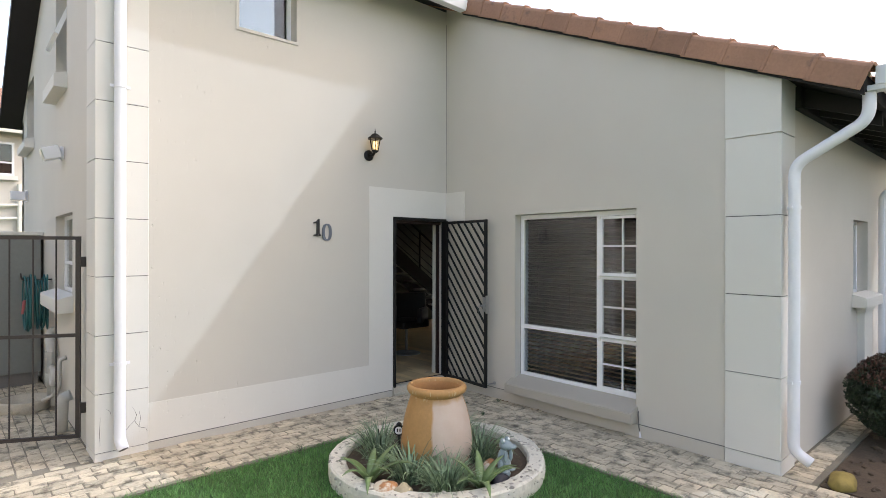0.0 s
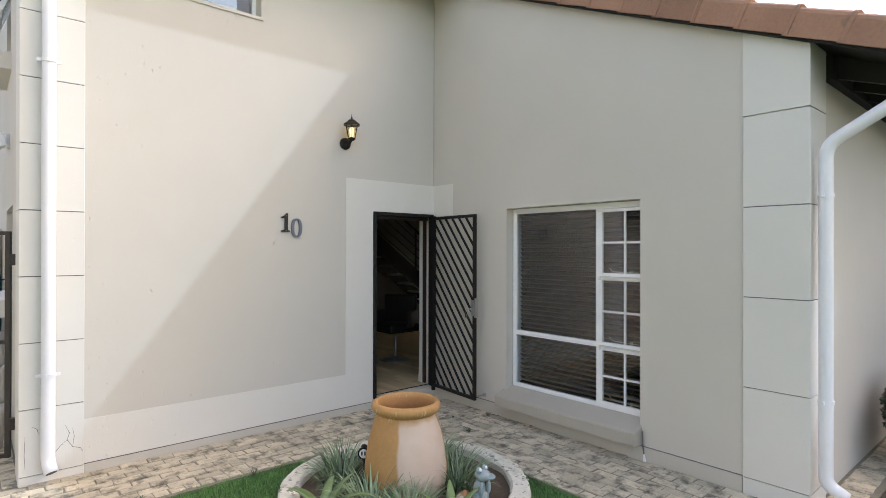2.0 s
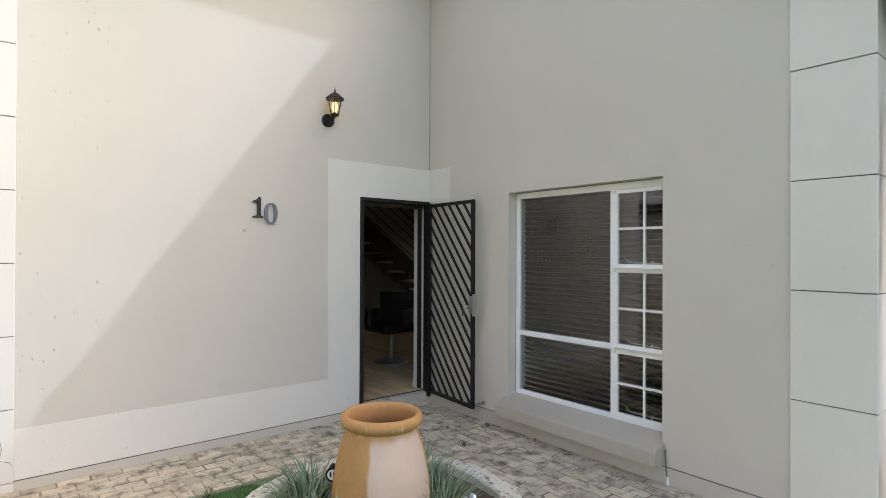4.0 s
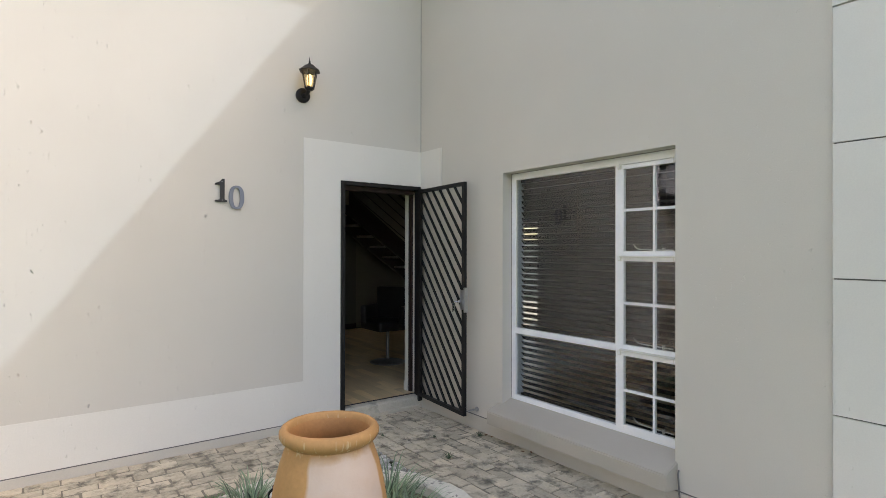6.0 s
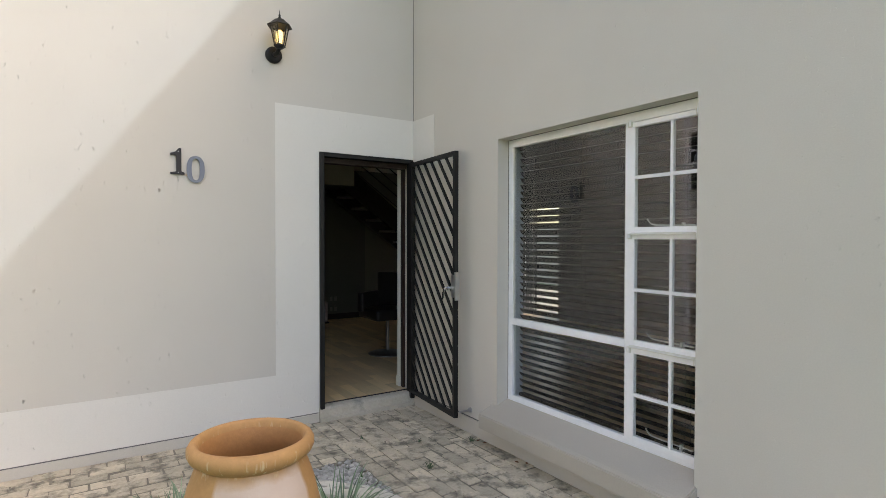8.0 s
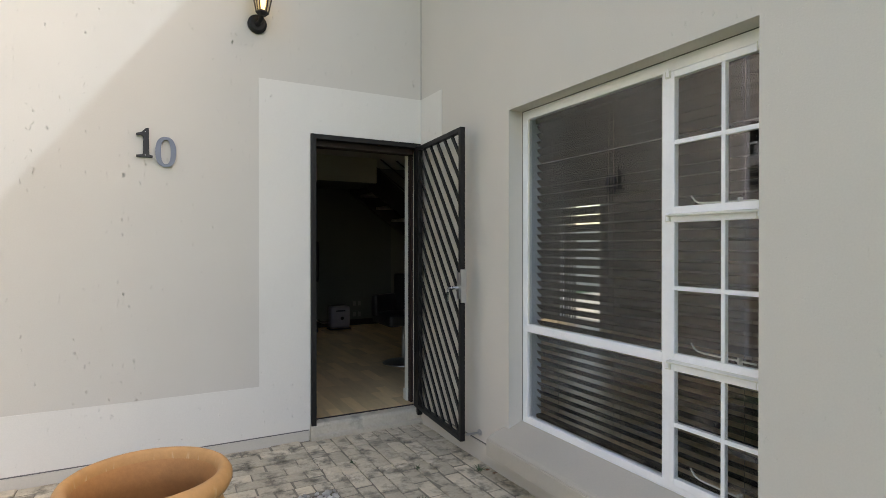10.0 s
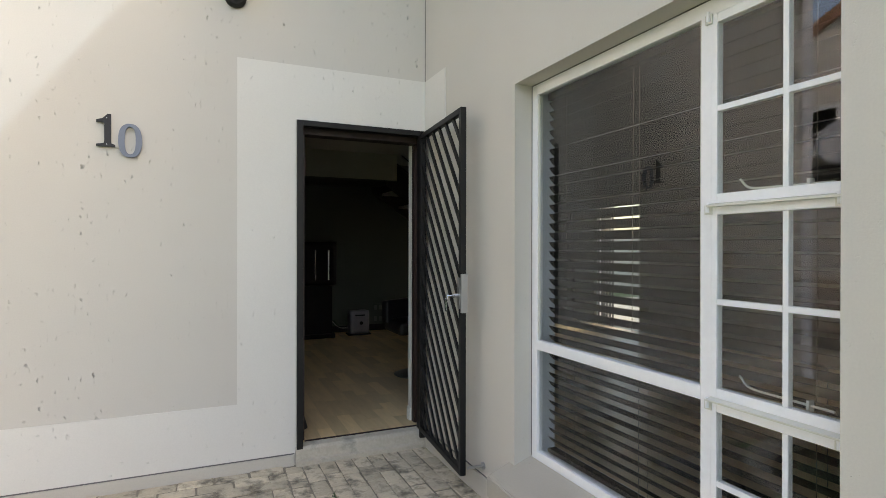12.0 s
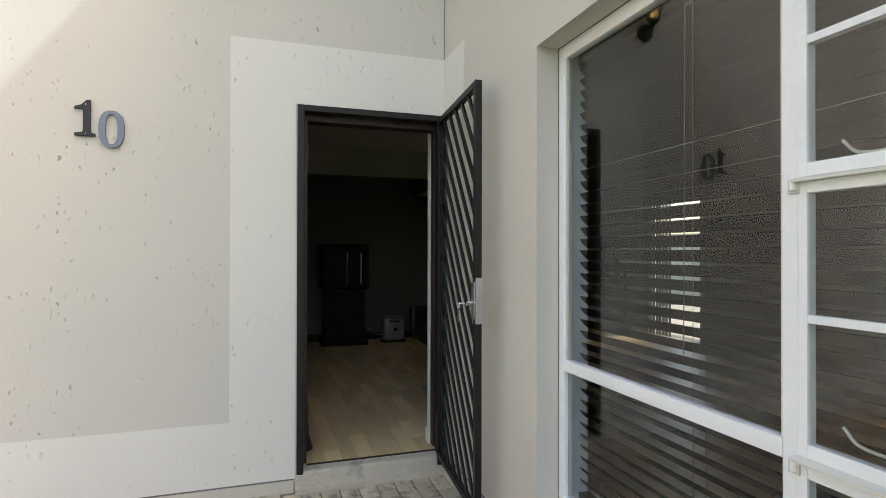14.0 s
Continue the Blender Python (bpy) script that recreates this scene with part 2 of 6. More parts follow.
def turned(profile, centre, segments=32, bm=None, close=False):
    """A body of revolution about the upright through centre; profile of (radius, z)."""
    bm = bm or bmesh.new()
    cx, cy, cz = centre
    rings = [[bm.verts.new((cx + r * math.cos(2 * math.pi * k / segments), cy + r * math.sin(2 * math.pi * k / segments), cz + z)) for k in range(segments)] for r, z in profile]
    pairs = list(zip(rings, rings[1:]))
    if close:
        pairs.append((rings[-1], rings[0]))
    for a, b in pairs:
        for k in range(segments):
            bm.faces.new((a[k], a[(k + 1) % segments], b[(k + 1) % segments], b[k]))
    if not close:
        bm.faces.new(list(reversed(rings[0])))
        bm.faces.new(rings[-1])
    return bm


def prism(outline, depth, m=None):
    """A flat outline of (u, v), extruded by depth along w; m places (u, v, w)."""
    bm = bmesh.new()
    m = m or Matrix()
    a = [bm.verts.new(m @ Vector((u, v, 0))) for u, v in outline]
    b = [bm.verts.new(m @ Vector((u, v, depth))) for u, v in outline]
    n = len(outline)
    for k in range(n):
        bm.faces.new((a[k], a[(k + 1) % n], b[(k + 1) % n], b[k]))
    bm.faces.new(list(reversed(a)))
    bm.faces.new(b)
    bmesh.ops.recalc_face_normals(bm, faces=bm.faces[:])
    return bm


def bent(points, step=0.25, n=5):
    """Rounds the corners of a polyline."""
    pts = [Vector(p) for p in points]
    out = [pts[0]]
    for a, b, c in zip(pts, pts[1:], pts[2:]):
        r = min(step, (b - a).length * 0.45, (c - b).length * 0.45)
        p, q = b + (a - b).normalized() * r, b + (c - b).normalized() * r
        for k in range(n + 1):
            t = k / n
            out.append(p * (1 - t) ** 2 + b * 2 * t * (1 - t) + q * t ** 2)
    out.append(pts[-1])
    return out


SLOPE = 0.457


def roof_z(y):
    """Underside of the front roof slope at y."""
    return 4.90 + SLOPE * y


# ---- shell of the house ----
X_LEFT, Y_RIGHT, BACK, EAST = -3.92, -3.872, 6.5, 4.5
T = 0.23
DOOR_X0, DOOR_X1, DOOR_TOP, FLOOR = -0.86, -0.012, 2.15, 0.115
WIN_Y0, WIN_Y1, WIN_Z0, WIN_Z1 = -2.675, -1.18, 0.30, 2.157

UP_X0, UP_X1, UP_Z0, UP_Z1 = -2.74, -2.135, 3.925, 4.6
bm = boxes((X_LEFT, DOOR_X0, 0, T, -0.3, UP_Z0), (DOOR_X0, DOOR_X1, 0, T, DOOR_TOP, UP_Z0), (DOOR_X1, T, 0, T, -0.3, UP_Z0),
           (X_LEFT, UP_X0, 0, T, UP_Z0, 4.86), (UP_X1, T, 0, T, UP_Z0, 4.86), (UP_X0, UP_X1, 0, T, UP_Z1, 4.86))
structure("wall_front", bm, "wall", "beige plastered front wall with an open entrance")

# gable wall with the big window; top follows the roof
bm = bmesh.new()
def sloped(bm, y0, y1, z0, x0=0.0, x1=T):
    m = Matrix(((0, 0, 1, x0), (1, 0, 0, 0), (0, 1, 0, 0), (0, 0, 0, 1)))
    t = prism([(y0, z0), (y1, z0), (y1, roof_z(y1)), (y0, roof_z(y0))], x1 - x0, m)
    me = bpy.data.meshes.new("tmp")
    t.to_mesh(me)
    t.free()
    bm.from_mesh(me)
    bpy.data.meshes.remove(me)
sloped(bm, WIN_Y1, 0, -0.3)
sloped(bm, Y_RIGHT, WIN_Y0, -0.3)
sloped(bm, WIN_Y0, WIN_Y1, WIN_Z1)
box(bm, 0, T, WIN_Y0, WIN_Y1, -0.3, WIN_Z0 - 0.06)
structure("wall_gable", bm, "wall_b", "beige plastered gable wall with a large window")
# side wall on the yard (x = X_LEFT), with its windows; gable top
RIDGE_Y, RIDGE_Z = 2.2, 4.90 + SLOPE * 2.2
def side_top(y):
    return RIDGE_Z - SLOPE * abs(y - RIDGE_Y)
bm = bmesh.new()
def side_piece(y0, y1, z0, z1=None):
    m = Matrix(((0, 0, 1, X_LEFT), (1, 0, 0, 0), (0, 1, 0, 0), (0, 0, 0, 1)))
    if z1 is not None:
        box(bm, X_LEFT, X_LEFT + T, y0, y1, z0, z1)
        return
    ys = [y0] + ([RIDGE_Y] if y0 < RIDGE_Y < y1 else []) + [y1]
    t = prism([(y0, z0), (y1, z0)] + [(y, side_top(y)) for y in reversed(ys)], T, m)
    me = bpy.data.meshes.new("tmp")
    t.to_mesh(me)
    t.free()
    bm.from_mesh(me)
    bpy.data.meshes.remove(me)
side_piece(T, 1.25, -0.3)
side_piece(1.25, 1.64, -0.3, 1.28), side_piece(1.25, 1.64, 2.13)
side_piece(1.64, 2.44, -0.3, 1.28), side_piece(1.64, 2.44, 2.13, 3.60), side_piece(1.64, 2.44, 4.75)
side_piece(2.44, 4.74, -0.3)
side_piece(4.74, 5.75, -0.3, 3.38), side_piece(4.74, 5.75, 4.32)
side_piece(5.75, BACK, -0.3)
structure("wall_side", bm, "wall", "grey-beige plastered side wall with small windows")

# eaves-side wall (y = Y_RIGHT)
SW_X0, SW_X1, SW_Z0, SW_Z1 = 2.45, 3.15, 1.26, 2.09
top = roof_z(Y_RIGHT)
bm = boxes((T, SW_X0, Y_RIGHT, Y_RIGHT + T, -0.3, top), (SW_X1, EAST, Y_RIGHT, Y_RIGHT + T, -0.3, top),
           (SW_X0, SW_X1, Y_RIGHT, Y_RIGHT + T, -0.3, SW_Z0), (SW_X0, SW_X1, Y_RIGHT, Y_RIGHT + T, SW_Z1, top))
structure("wall_eaves", bm, "wall", "beige plastered wall under the low eaves")

# back and far walls, with a glazed back door that lights the room
GD_Y0, GD_Y1, GD_Z1 = 2.70, 3.72, 2.1
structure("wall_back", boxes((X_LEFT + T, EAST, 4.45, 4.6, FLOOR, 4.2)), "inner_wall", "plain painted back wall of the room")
structure("wall_rear_outside", boxes((X_LEFT, EAST, BACK - T, BACK, -0.3, 3.9)), "wall", "plain rear wall")
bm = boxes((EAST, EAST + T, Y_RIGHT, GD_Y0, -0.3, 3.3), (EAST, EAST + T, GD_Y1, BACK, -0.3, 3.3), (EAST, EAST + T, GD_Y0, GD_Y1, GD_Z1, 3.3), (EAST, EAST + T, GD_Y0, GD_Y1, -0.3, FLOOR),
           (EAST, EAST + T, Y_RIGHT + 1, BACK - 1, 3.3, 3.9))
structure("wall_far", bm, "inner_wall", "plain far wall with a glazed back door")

# inside: slab, ceiling
structure("floor_slab", boxes((X_LEFT + T, EAST, T, 4.45, -0.3, FLOOR - 0.012), (T, EAST, Y_RIGHT + T, T, -0.3, FLOOR - 0.012)), "concrete", "concrete floor slab")
structure("ceiling", boxes((X_LEFT + T, EAST, T, 4.45, 2.62, 2.7), (T, EAST, Y_RIGHT + T, T, 2.62, 2.7)), "ceiling", "white painted ceiling")

# roof boards under the tiles
EAVE_Y, VERGE_X, FRONT_EAVE = -4.42, -0.09, -0.38
def roof_slab(name, x0, x1, y0, y1, thick, mat, lift=0.0, label=""):
    bm = bmesh.new()
    m = Matrix(((0, 0, 1, x0), (1, 0, 0, 0), (0, 1, 0, 0), (0, 0, 0, 1)))
    f = lambda y: RIDGE_Z - SLOPE * abs(y - RIDGE_Y) + lift
    bm = prism([(y0, f(y0)), (y1, f(y1)), (y1, f(y1) + thick), (y0, f(y0) + thick)], x1 - x0, m)
    return structure(name, bm, mat, label)
roof_slab("roof_front_low", VERGE_X + 0.02, EAST + 0.4, EAVE_Y, FRONT_EAVE - 0.002, 0.12, "dark_wood", 0.003, "dark timber roof boards")
roof_slab("roof_front", X_LEFT - 0.30, EAST + 0.4, FRONT_EAVE, RIDGE_Y, 0.12, "dark_wood", 0.003, "dark timber roof boards")
roof_slab("roof_back", X_LEFT - 0.30, EAST + 0.4, RIDGE_Y + 0.002, 6.75, 0.12, "dark_wood", 0.003, "dark timber roof boards")

# ground
structure("ground", boxes((-400, 400, -400, 400, -1.0, -0.10)), "turf", "grassy ground reaching far out")

# ---- house details: bands, plinth, quoins ----
BAND_T = 0.004
bm = boxes((-3.536, DOOR_X0 - 0.012, -BAND_T, 0, 0.068, 0.408), (-1.215, DOOR_X0 - 0.012, -BAND_T, 0, 0.408, 2.492), (DOOR_X0 - 0.012, -BAND_T, -BAND_T, 0, DOOR_TOP + 0.004, 2.492))
structure("trim_band_front", bm, "band", "pale painted band round the entrance and along the wall foot")
structure("trim_band_gable", boxes((-BAND_T, 0, -0.345, 0, DOOR_TOP - 0.02, 2.492)), "band", "pale painted patch beside the entrance")
structure("plinth_front", boxes((-3.536, DOOR_X0 - 0.02, -0.012, 0, -0.1, 0.0595)), "plinth", "low beige plaster plinth", bevel=0.004)
structure("plinth_gable", boxes((-0.014, 0, -3.47, -0.02, -0.1, 0.108)), "plinth", "low beige plaster plinth", bevel=0.004)
structure("joint_line_front", boxes((-3.536, DOOR_X0 - 0.02, -0.003, 0.0, 0.060, 0.0665)), "joint", "dark damp-course line")
structure("joint_line_gable", boxes((-0.003, 0, -3.47, -0.02, 0.108, 0.115)), "joint", "dark damp-course line")


def quoin_stack(name, x0, y0, sx, sy, joints, gap, label):
    """Plaster corner blocks wrapping an outer corner at (x0, y0), each a part; sx, sy: lengths along the two faces."""
    root = tagged(new(name), label, "corner stones", kind="structure")
    p = 0.02
    for z0, z1 in zip(joints, joints[1:]):
        dx, dy = math.copysign(1, sx), math.copysign(1, sy)
        out = [(x0 - dx * p, y0 - dy * p), (x0 + sx, y0 - dy * p), (x0 + sx, y0 + dy * 0.01), (x0 + dx * 0.01, y0 + dy * 0.01), (x0 + dx * 0.01, y0 + sy), (x0 - dx * p, y0 + sy)]
        b = prism(out, z1 - z0 - gap)
        bmesh.ops.translate(b, verts=b.verts[:], vec=(0, 0, z0))
        bmesh.ops.bevel(b, geom=[e for e in b.edges if abs(e.verts[0].co.z - e.verts[1].co.z) > 0.01], offset=0.004, segments=1, affect="EDGES")
        part("quoin_block", b, "quoin", root)
    d = 0.008
    out = [(x0 - dx * d, y0 - dy * d), (x0 + sx - dx * 0.004, y0 - dy * d), (x0 + sx - dx * 0.004, y0 + dy * 0.005), (x0 + dx * 0.005, y0 + dy * 0.005), (x0 + dx * 0.005, y0 + sy - dy * 0.004), (x0 - dx * d, y0 + sy - dy * 0.004)]
    b = prism(out, joints[-1] - joints[0] - 0.02)
    bmesh.ops.translate(b, verts=b.verts[:], vec=(0, 0, joints[0]))
    part("joint_backing", b, "joint", root)
    return root


quoin_stack("quoin_left", X_LEFT, 0.0, 0.384, 0.36, [-0.08, 0.064, 0.553, 1.04, 1.53, 2.02, 2.51, 3.0, 3.49, 3.98, 4.47, 4.72], 0.007, "pale plaster corner blocks with dark joints")
quoin_stack("quoin_right", 0.0, Y_RIGHT, 0.33, 0.396, [-0.08, 0.115, 0.757, 1.40, 2.04, 2.685], 0.007, "pale plaster corner blocks with dark joints")
QY = Y_RIGHT - 0.02
b = prism([(-3.476, 2.688), (QY, 2.688), (QY, roof_z(QY) - 0.004), (-3.476, roof_z(-3.476) - 0.004)], 0.02, Matrix(((0, 0, 1, -0.02), (1, 0, 0, 0), (0, 1, 0, 0), (0, 0, 0, 1))))
box(b, 0.0, 0.33, QY, Y_RIGHT - 0.001, 2.688, roof_z(QY) - 0.004)
structure("quoin_top", b, "quoin", "pale plaster corner block cut by the roof slope")

# window sill under the big window, top sloping outwards
m = Matrix(((1, 0, 0, 0), (0, 0, 1, -2.69), (0, 1, 0, 0), (0, 0, 0, 1)))
b = prism([(-0.125, 0.128), (0.0, 0.118), (0.0, 0.10), (0.10, 0.10), (0.10, 0.318), (-0.105, 0.242), (-0.125, 0.228)], 1.565, m)
bmesh.ops.bevel(b, geom=b.edges[:], offset=0.006, segments=2, affect="EDGES")
structure("window_sill_1", b, "sill", "thick sloping plaster window sill")

# ---- roof edge: lapped verge tiles, gutter, fascia ----
roof = thing("verge_tiles", (VERGE_X, EAVE_Y, 2.9), "reddish-brown clay verge tiles lapped down the gable", "roof tiles", kind="structure")
ang = math.atan(SLOPE)
PITCH = 0.3075
n_tiles = 15
def verge_tile():
    """Angled tile: an upright cheek, a rounded shoulder and a top wing; local x across, y up the slope."""
    L1 = 0.375
    sec = [(0.0, -0.155), (-0.004, 0.0), (0.004, 0.022), (0.02, 0.036), (0.05, 0.043), (0.24, 0.03)]
    inn = [(0.24, 0.012), (0.05, 0.024), (0.03, 0.018), (0.018, 0.008), (0.012, -0.004), (0.016, -0.155)]
    b = bmesh.new()
    loop = sec + inn
    rows = []
    for y, s, lift in ((0.0, 1.04, 0.012), (0.025, 1.04, 0.012), (0.03, 1.0, 0.0075), (L1, 0.97, -0.006)):
        rows.append([b.verts.new((u * s - (0.006 if s > 1 else 0), y, v * s + lift)) for u, v in loop])
    n = len(loop)
    for a, c in zip(rows, rows[1:]):
        for k in range(n):
            b.faces.new((a[k], a[(k + 1) % n], c[(k + 1) % n], c[k]))
    b.faces.new(list(reversed(rows[0])))
    b.faces.new(rows[-1])
    bmesh.ops.recalc_face_normals(b, faces=b.faces[:])
    me = bpy.data.meshes.new("tile")
    b.to_mesh(me)
    b.free()
    me.materials.append(M["tile"])
    return me
tile_mesh = verge_tile()
for k in range(n_tiles + 1):
    y = EAVE_Y - 0.04 + PITCH * k
    o = new("tile", tile_mesh)
    o.parent = roof
    rz = random.uniform(-0.4, 0.4)
    o.matrix_basis = Matrix.Translation(Vector((VERGE_X - 0.012, y, roof_z(y) + 0.155)) - roof.location) @ pose(0, 0, 0, math.degrees(ang) + random.uniform(-0.5, 0.2), rz * 0.6, rz)

# field tiles as one profiled sheet per slope
def tile_sheet(name, x0, x1, y0, y1, sign, label):
    b = bmesh.new()
    nx = int((x1 - x0) / 0.075)
    rows = int(abs(y1 - y0) / 0.31)
    grid = []
    for r in range(rows + 1):
        for up in (0.03, 0.0):
            y = y0 + (y1 - y0) * r / rows + (0.0 if up else 0.004)
            z = RIDGE_Z - SLOPE * abs(y - RIDGE_Y) + 0.135 + up
            grid.append([b.verts.new((x0 + (x1 - x0) * i / nx, y, z + 0.022 * math.sin(i * math.pi / 2))) for i in range(nx + 1)])
    for a, c in zip(grid, grid[1:]):
        for i in range(nx):
            b.faces.new((a[i], a[i + 1], c[i + 1], c[i]))
    return structure(name, b, "tile", label, smooth=True)
tile_sheet("roof_tiles_low", VERGE_X + 0.2, EAST + 0.4, EAVE_Y - 0.03, FRONT_EAVE - 0.02, 1, "reddish-brown clay roof tiles")
tile_sheet("roof_tiles_front", X_LEFT - 0.30, EAST + 0.4, FRONT_EAVE - 0.03, RIDGE_Y, 1, "reddish-brown clay roof tiles")
tile_sheet("roof_tiles_back", X_LEFT - 0.30, EAST + 0.4, 6.78, RIDGE_Y, -1, "reddish-brown clay roof tiles")
structure("verge_bedding", prism([(EAVE_Y, roof_z(EAVE_Y) + 0.124), (FRONT_EAVE, roof_z(FRONT_EAVE) + 0.124), (FRONT_EAVE, roof_z(FRONT_EAVE) + 0.17), (EAVE_Y, roof_z(EAVE_Y) + 0.17)], 0.24, Matrix(((0, 0, 1, VERGE_X + 0.012), (1, 0, 0, 0), (0, 1, 0, 0), (0, 0, 0, 1)))), "concrete", "grey mortar bedding under the verge tiles")
structure("barge_board", prism([(EAVE_Y, roof_z(EAVE_Y) - 0.03), (FRONT_EAVE, roof_z(FRONT_EAVE) - 0.03), (FRONT_EAVE, roof_z(FRONT_EAVE) + 0.1), (EAVE_Y, roof_z(EAVE_Y) + 0.1)], 0.03, Matrix(((0, 0, 1, VERGE_X + 0.012), (1, 0, 0, 0), (0, 1, 0, 0), (0, 0, 0, 1)))), "dark_wood", "dark timber board under the verge tiles")
structure("eaves_beam", boxes((0.34, EAST, Y_RIGHT - 0.06, Y_RIGHT - 0.002, 2.925, roof_z(Y_RIGHT) - 0.03)), "dark_wood", "dark timber beam under the eaves", bevel=0.004)
for k in range(10):
    x = 0.42 + 0.44 * k
    b = prism([(EAVE_Y + 0.05, roof_z(EAVE_Y + 0.05) - 0.12), (Y_RIGHT - 0.062, roof_z(Y_RIGHT - 0.062) - 0.16), (Y_RIGHT - 0.062, roof_z(Y_RIGHT - 0.062)), (EAVE_Y + 0.05, roof_z(EAVE_Y + 0.05))], 0.05, Matrix(((0, 0, 1, x), (1, 0, 0, 0), (0, 1, 0, 0), (0, 0, 0, 1))))
    tagged(part("rafter_end", b, "dark_wood"), "dark timber rafter end under the eaves", "rafter", "rafter ends", "structure")

gut = thing("roof_gutter", (0, EAVE_Y - 0.06, 3.0), "white metal eaves gutter with a stop end", "gutter", kind="structure")
m = Matrix(((0, 0, 1, 0.0), (1, 0, 0, 0), (0, 1, 0, 0), (0, 0, 0, 1)))
yz = EAVE_Y - 0.05
part("channel", prism([(yz, 3.05), (yz, 2.93), (yz - 0.10, 2.93), (yz - 0.125, 3.05), (yz - 0.120, 3.05), (yz - 0.097, 2.934), (yz - 0.004, 2.934), (yz - 0.004, 3.05)], EAST + 0.3, m), "white_pvc", gut)
part("stop_end", prism([(yz, 3.055), (yz, 2.925), (yz - 0.104, 2.925), (yz - 0.13, 3.055)], 0.006, Matrix(((0, 0, 1, -0.0065), (1, 0, 0, 0), (0, 1, 0, 0), (0, 0, 0, 1)))), "white_pvc", gut)
part("outlet", boxes((0.005, 0.115, EAVE_Y - 0.14, EAVE_Y + 0.05, 2.89, 2.929)), "white_pvc", gut, bevel=0.006)
gut2 = thing("roof_gutter", (-2, FRONT_EAVE - 0.06, 4.72), "white metal gutter under the upper eaves", "gutter", kind="structure")
yz = FRONT_EAVE - 0.01
part("channel", prism([(yz, 4.81), (yz, 4.70), (yz - 0.10, 4.70), (yz - 0.125, 4.81), (yz - 0.120, 4.81), (yz - 0.097, 4.704), (yz - 0.004, 4.704), (yz - 0.004, 4.81)], 4.2, Matrix(((0, 0, 1, X_LEFT - 0.4), (1, 0, 0, 0), (0, 1, 0, 0), (0, 0, 0, 1)))), "white_pvc", gut2)


def downpipe(points, r, clips, label, shoe=None):
    p = thing("downpipe", points[-1], label, "downpipe", "downpipes")
    part("pipe", tube(bent(points, 0.09, 6), r, 18), "white_pvc", p, smooth=True)
    end, before = Vector(points[-1]), Vector(points[-2])
    d = (end - before).normalized()
    # the end is capped; a dark disc paints the shaded bore
    part("pipe_mouth", tube([end - d * 0.002, end + d * 0.0015], r * 0.82, 16), "joint", p, "dark disc standing for the shaded pipe mouth")
    for (x, y, z), ax in clips:
        c = turned([(r + 0.001, -0.012), (r + 0.006, -0.012), (r + 0.006, 0.012), (r + 0.001, 0.012)], (x, y, z), 20, close=True)
        box(c, x - (0.02 if ax == "y" else r + 0.03), x + (0.02 if ax == "y" else r + 0.03), y - 0.006, y + r + 0.02 if ax == "y" else y + 0.006, z - 0.011, z + 0.011)
        part("pipe_clip", c, "white_pvc", p)
    return p


PX, PY = 0.045, -3.962
downpipe([(0.06, EAVE_Y - 0.005, 2.90), (0.06, EAVE_Y - 0.005, 2.70), (PX, PY, 2.42), (PX, PY, 0.20), (PX + 0.02, PY - 0.11, 0.13)], 0.042, [((PX, PY, 2.09), "x"), ((PX, PY, 0.735), "x")], "white round downpipe with an offset bend and an angled foot")
downpipe([(-3.768, FRONT_EAVE - 0.06, 4.72), (-3.768, FRONT_EAVE - 0.06, 4.6), (-3.768, -0.075, 4.36), (-3.768, -0.075, 0.16), (-3.75, -0.12, 0.085)], 0.045, [((-3.768, -0.075, 3.12), "x"), ((-3.768, -0.075, 0.80), "x")], "white painted round downpipe standing before pale corner blocks")

# ---- entrance ----
def frame_bar(b, a, c, w):
    """Square bar from a to c."""
    a, c = Vector(a), Vector(c)
    d = (c - a)
    m = Matrix.Translation(a) @ d.to_track_quat("Z", "Y").to_matrix().to_4x4()
    box(b, -w / 2, w / 2, -w / 2, w / 2, 0, d.length, m)
    return b

step = structure("door_step", prism([(-0.05, -0.1), (T, -0.1), (T, FLOOR - 0.014), (0.055, FLOOR - 0.014), (0.055, FLOOR - 0.006), (-0.005, FLOOR - 0.012), (-0.022, FLOOR - 0.03), (-0.03, 0.03), (-0.05, 0.02)], DOOR_X1 - DOOR_X0 + 0.012, Matrix(((0, 0, 1, DOOR_X0 - 0.012), (1, 0, 0, 0), (0, 1, 0, 0), (0, 0, 0, 1)))), "concrete", "rough grey concrete door step")
door = tagged(new("door_1"), "open entrance doorway with a dark steel frame", "door", kind="structure")
part("door_frame", boxes((DOOR_X0 - 0.005, DOOR_X0 + 0.032, -0.018, 0.07, 0.04, DOOR_TOP), (DOOR_X0 + 0.032, DOOR_X1 - 0.03, -0.018, 0.05, DOOR_TOP - 0.034, DOOR_TOP), (DOOR_X1 - 0.03, DOOR_X1, -0.018, 0.048, 0.04, DOOR_TOP)), "black_steel", door, bevel=0.003)
part("door_lining", boxes((DOOR_X0 + 0.012, DOOR_X0 + 0.055, 0.072, 0.17, FLOOR, DOOR_TOP - 0.01), (DOOR_X0 + 0.055, DOOR_X1 - 0.022, 0.072, 0.17, DOOR_TOP - 0.07, DOOR_TOP - 0.01), (DOOR_X1 - 0.022, DOOR_X1 - 0.0, 0.122, 0.17, FLOOR, DOOR_TOP - 0.01)), "brown_wood", door, "reddish-brown timber lining")
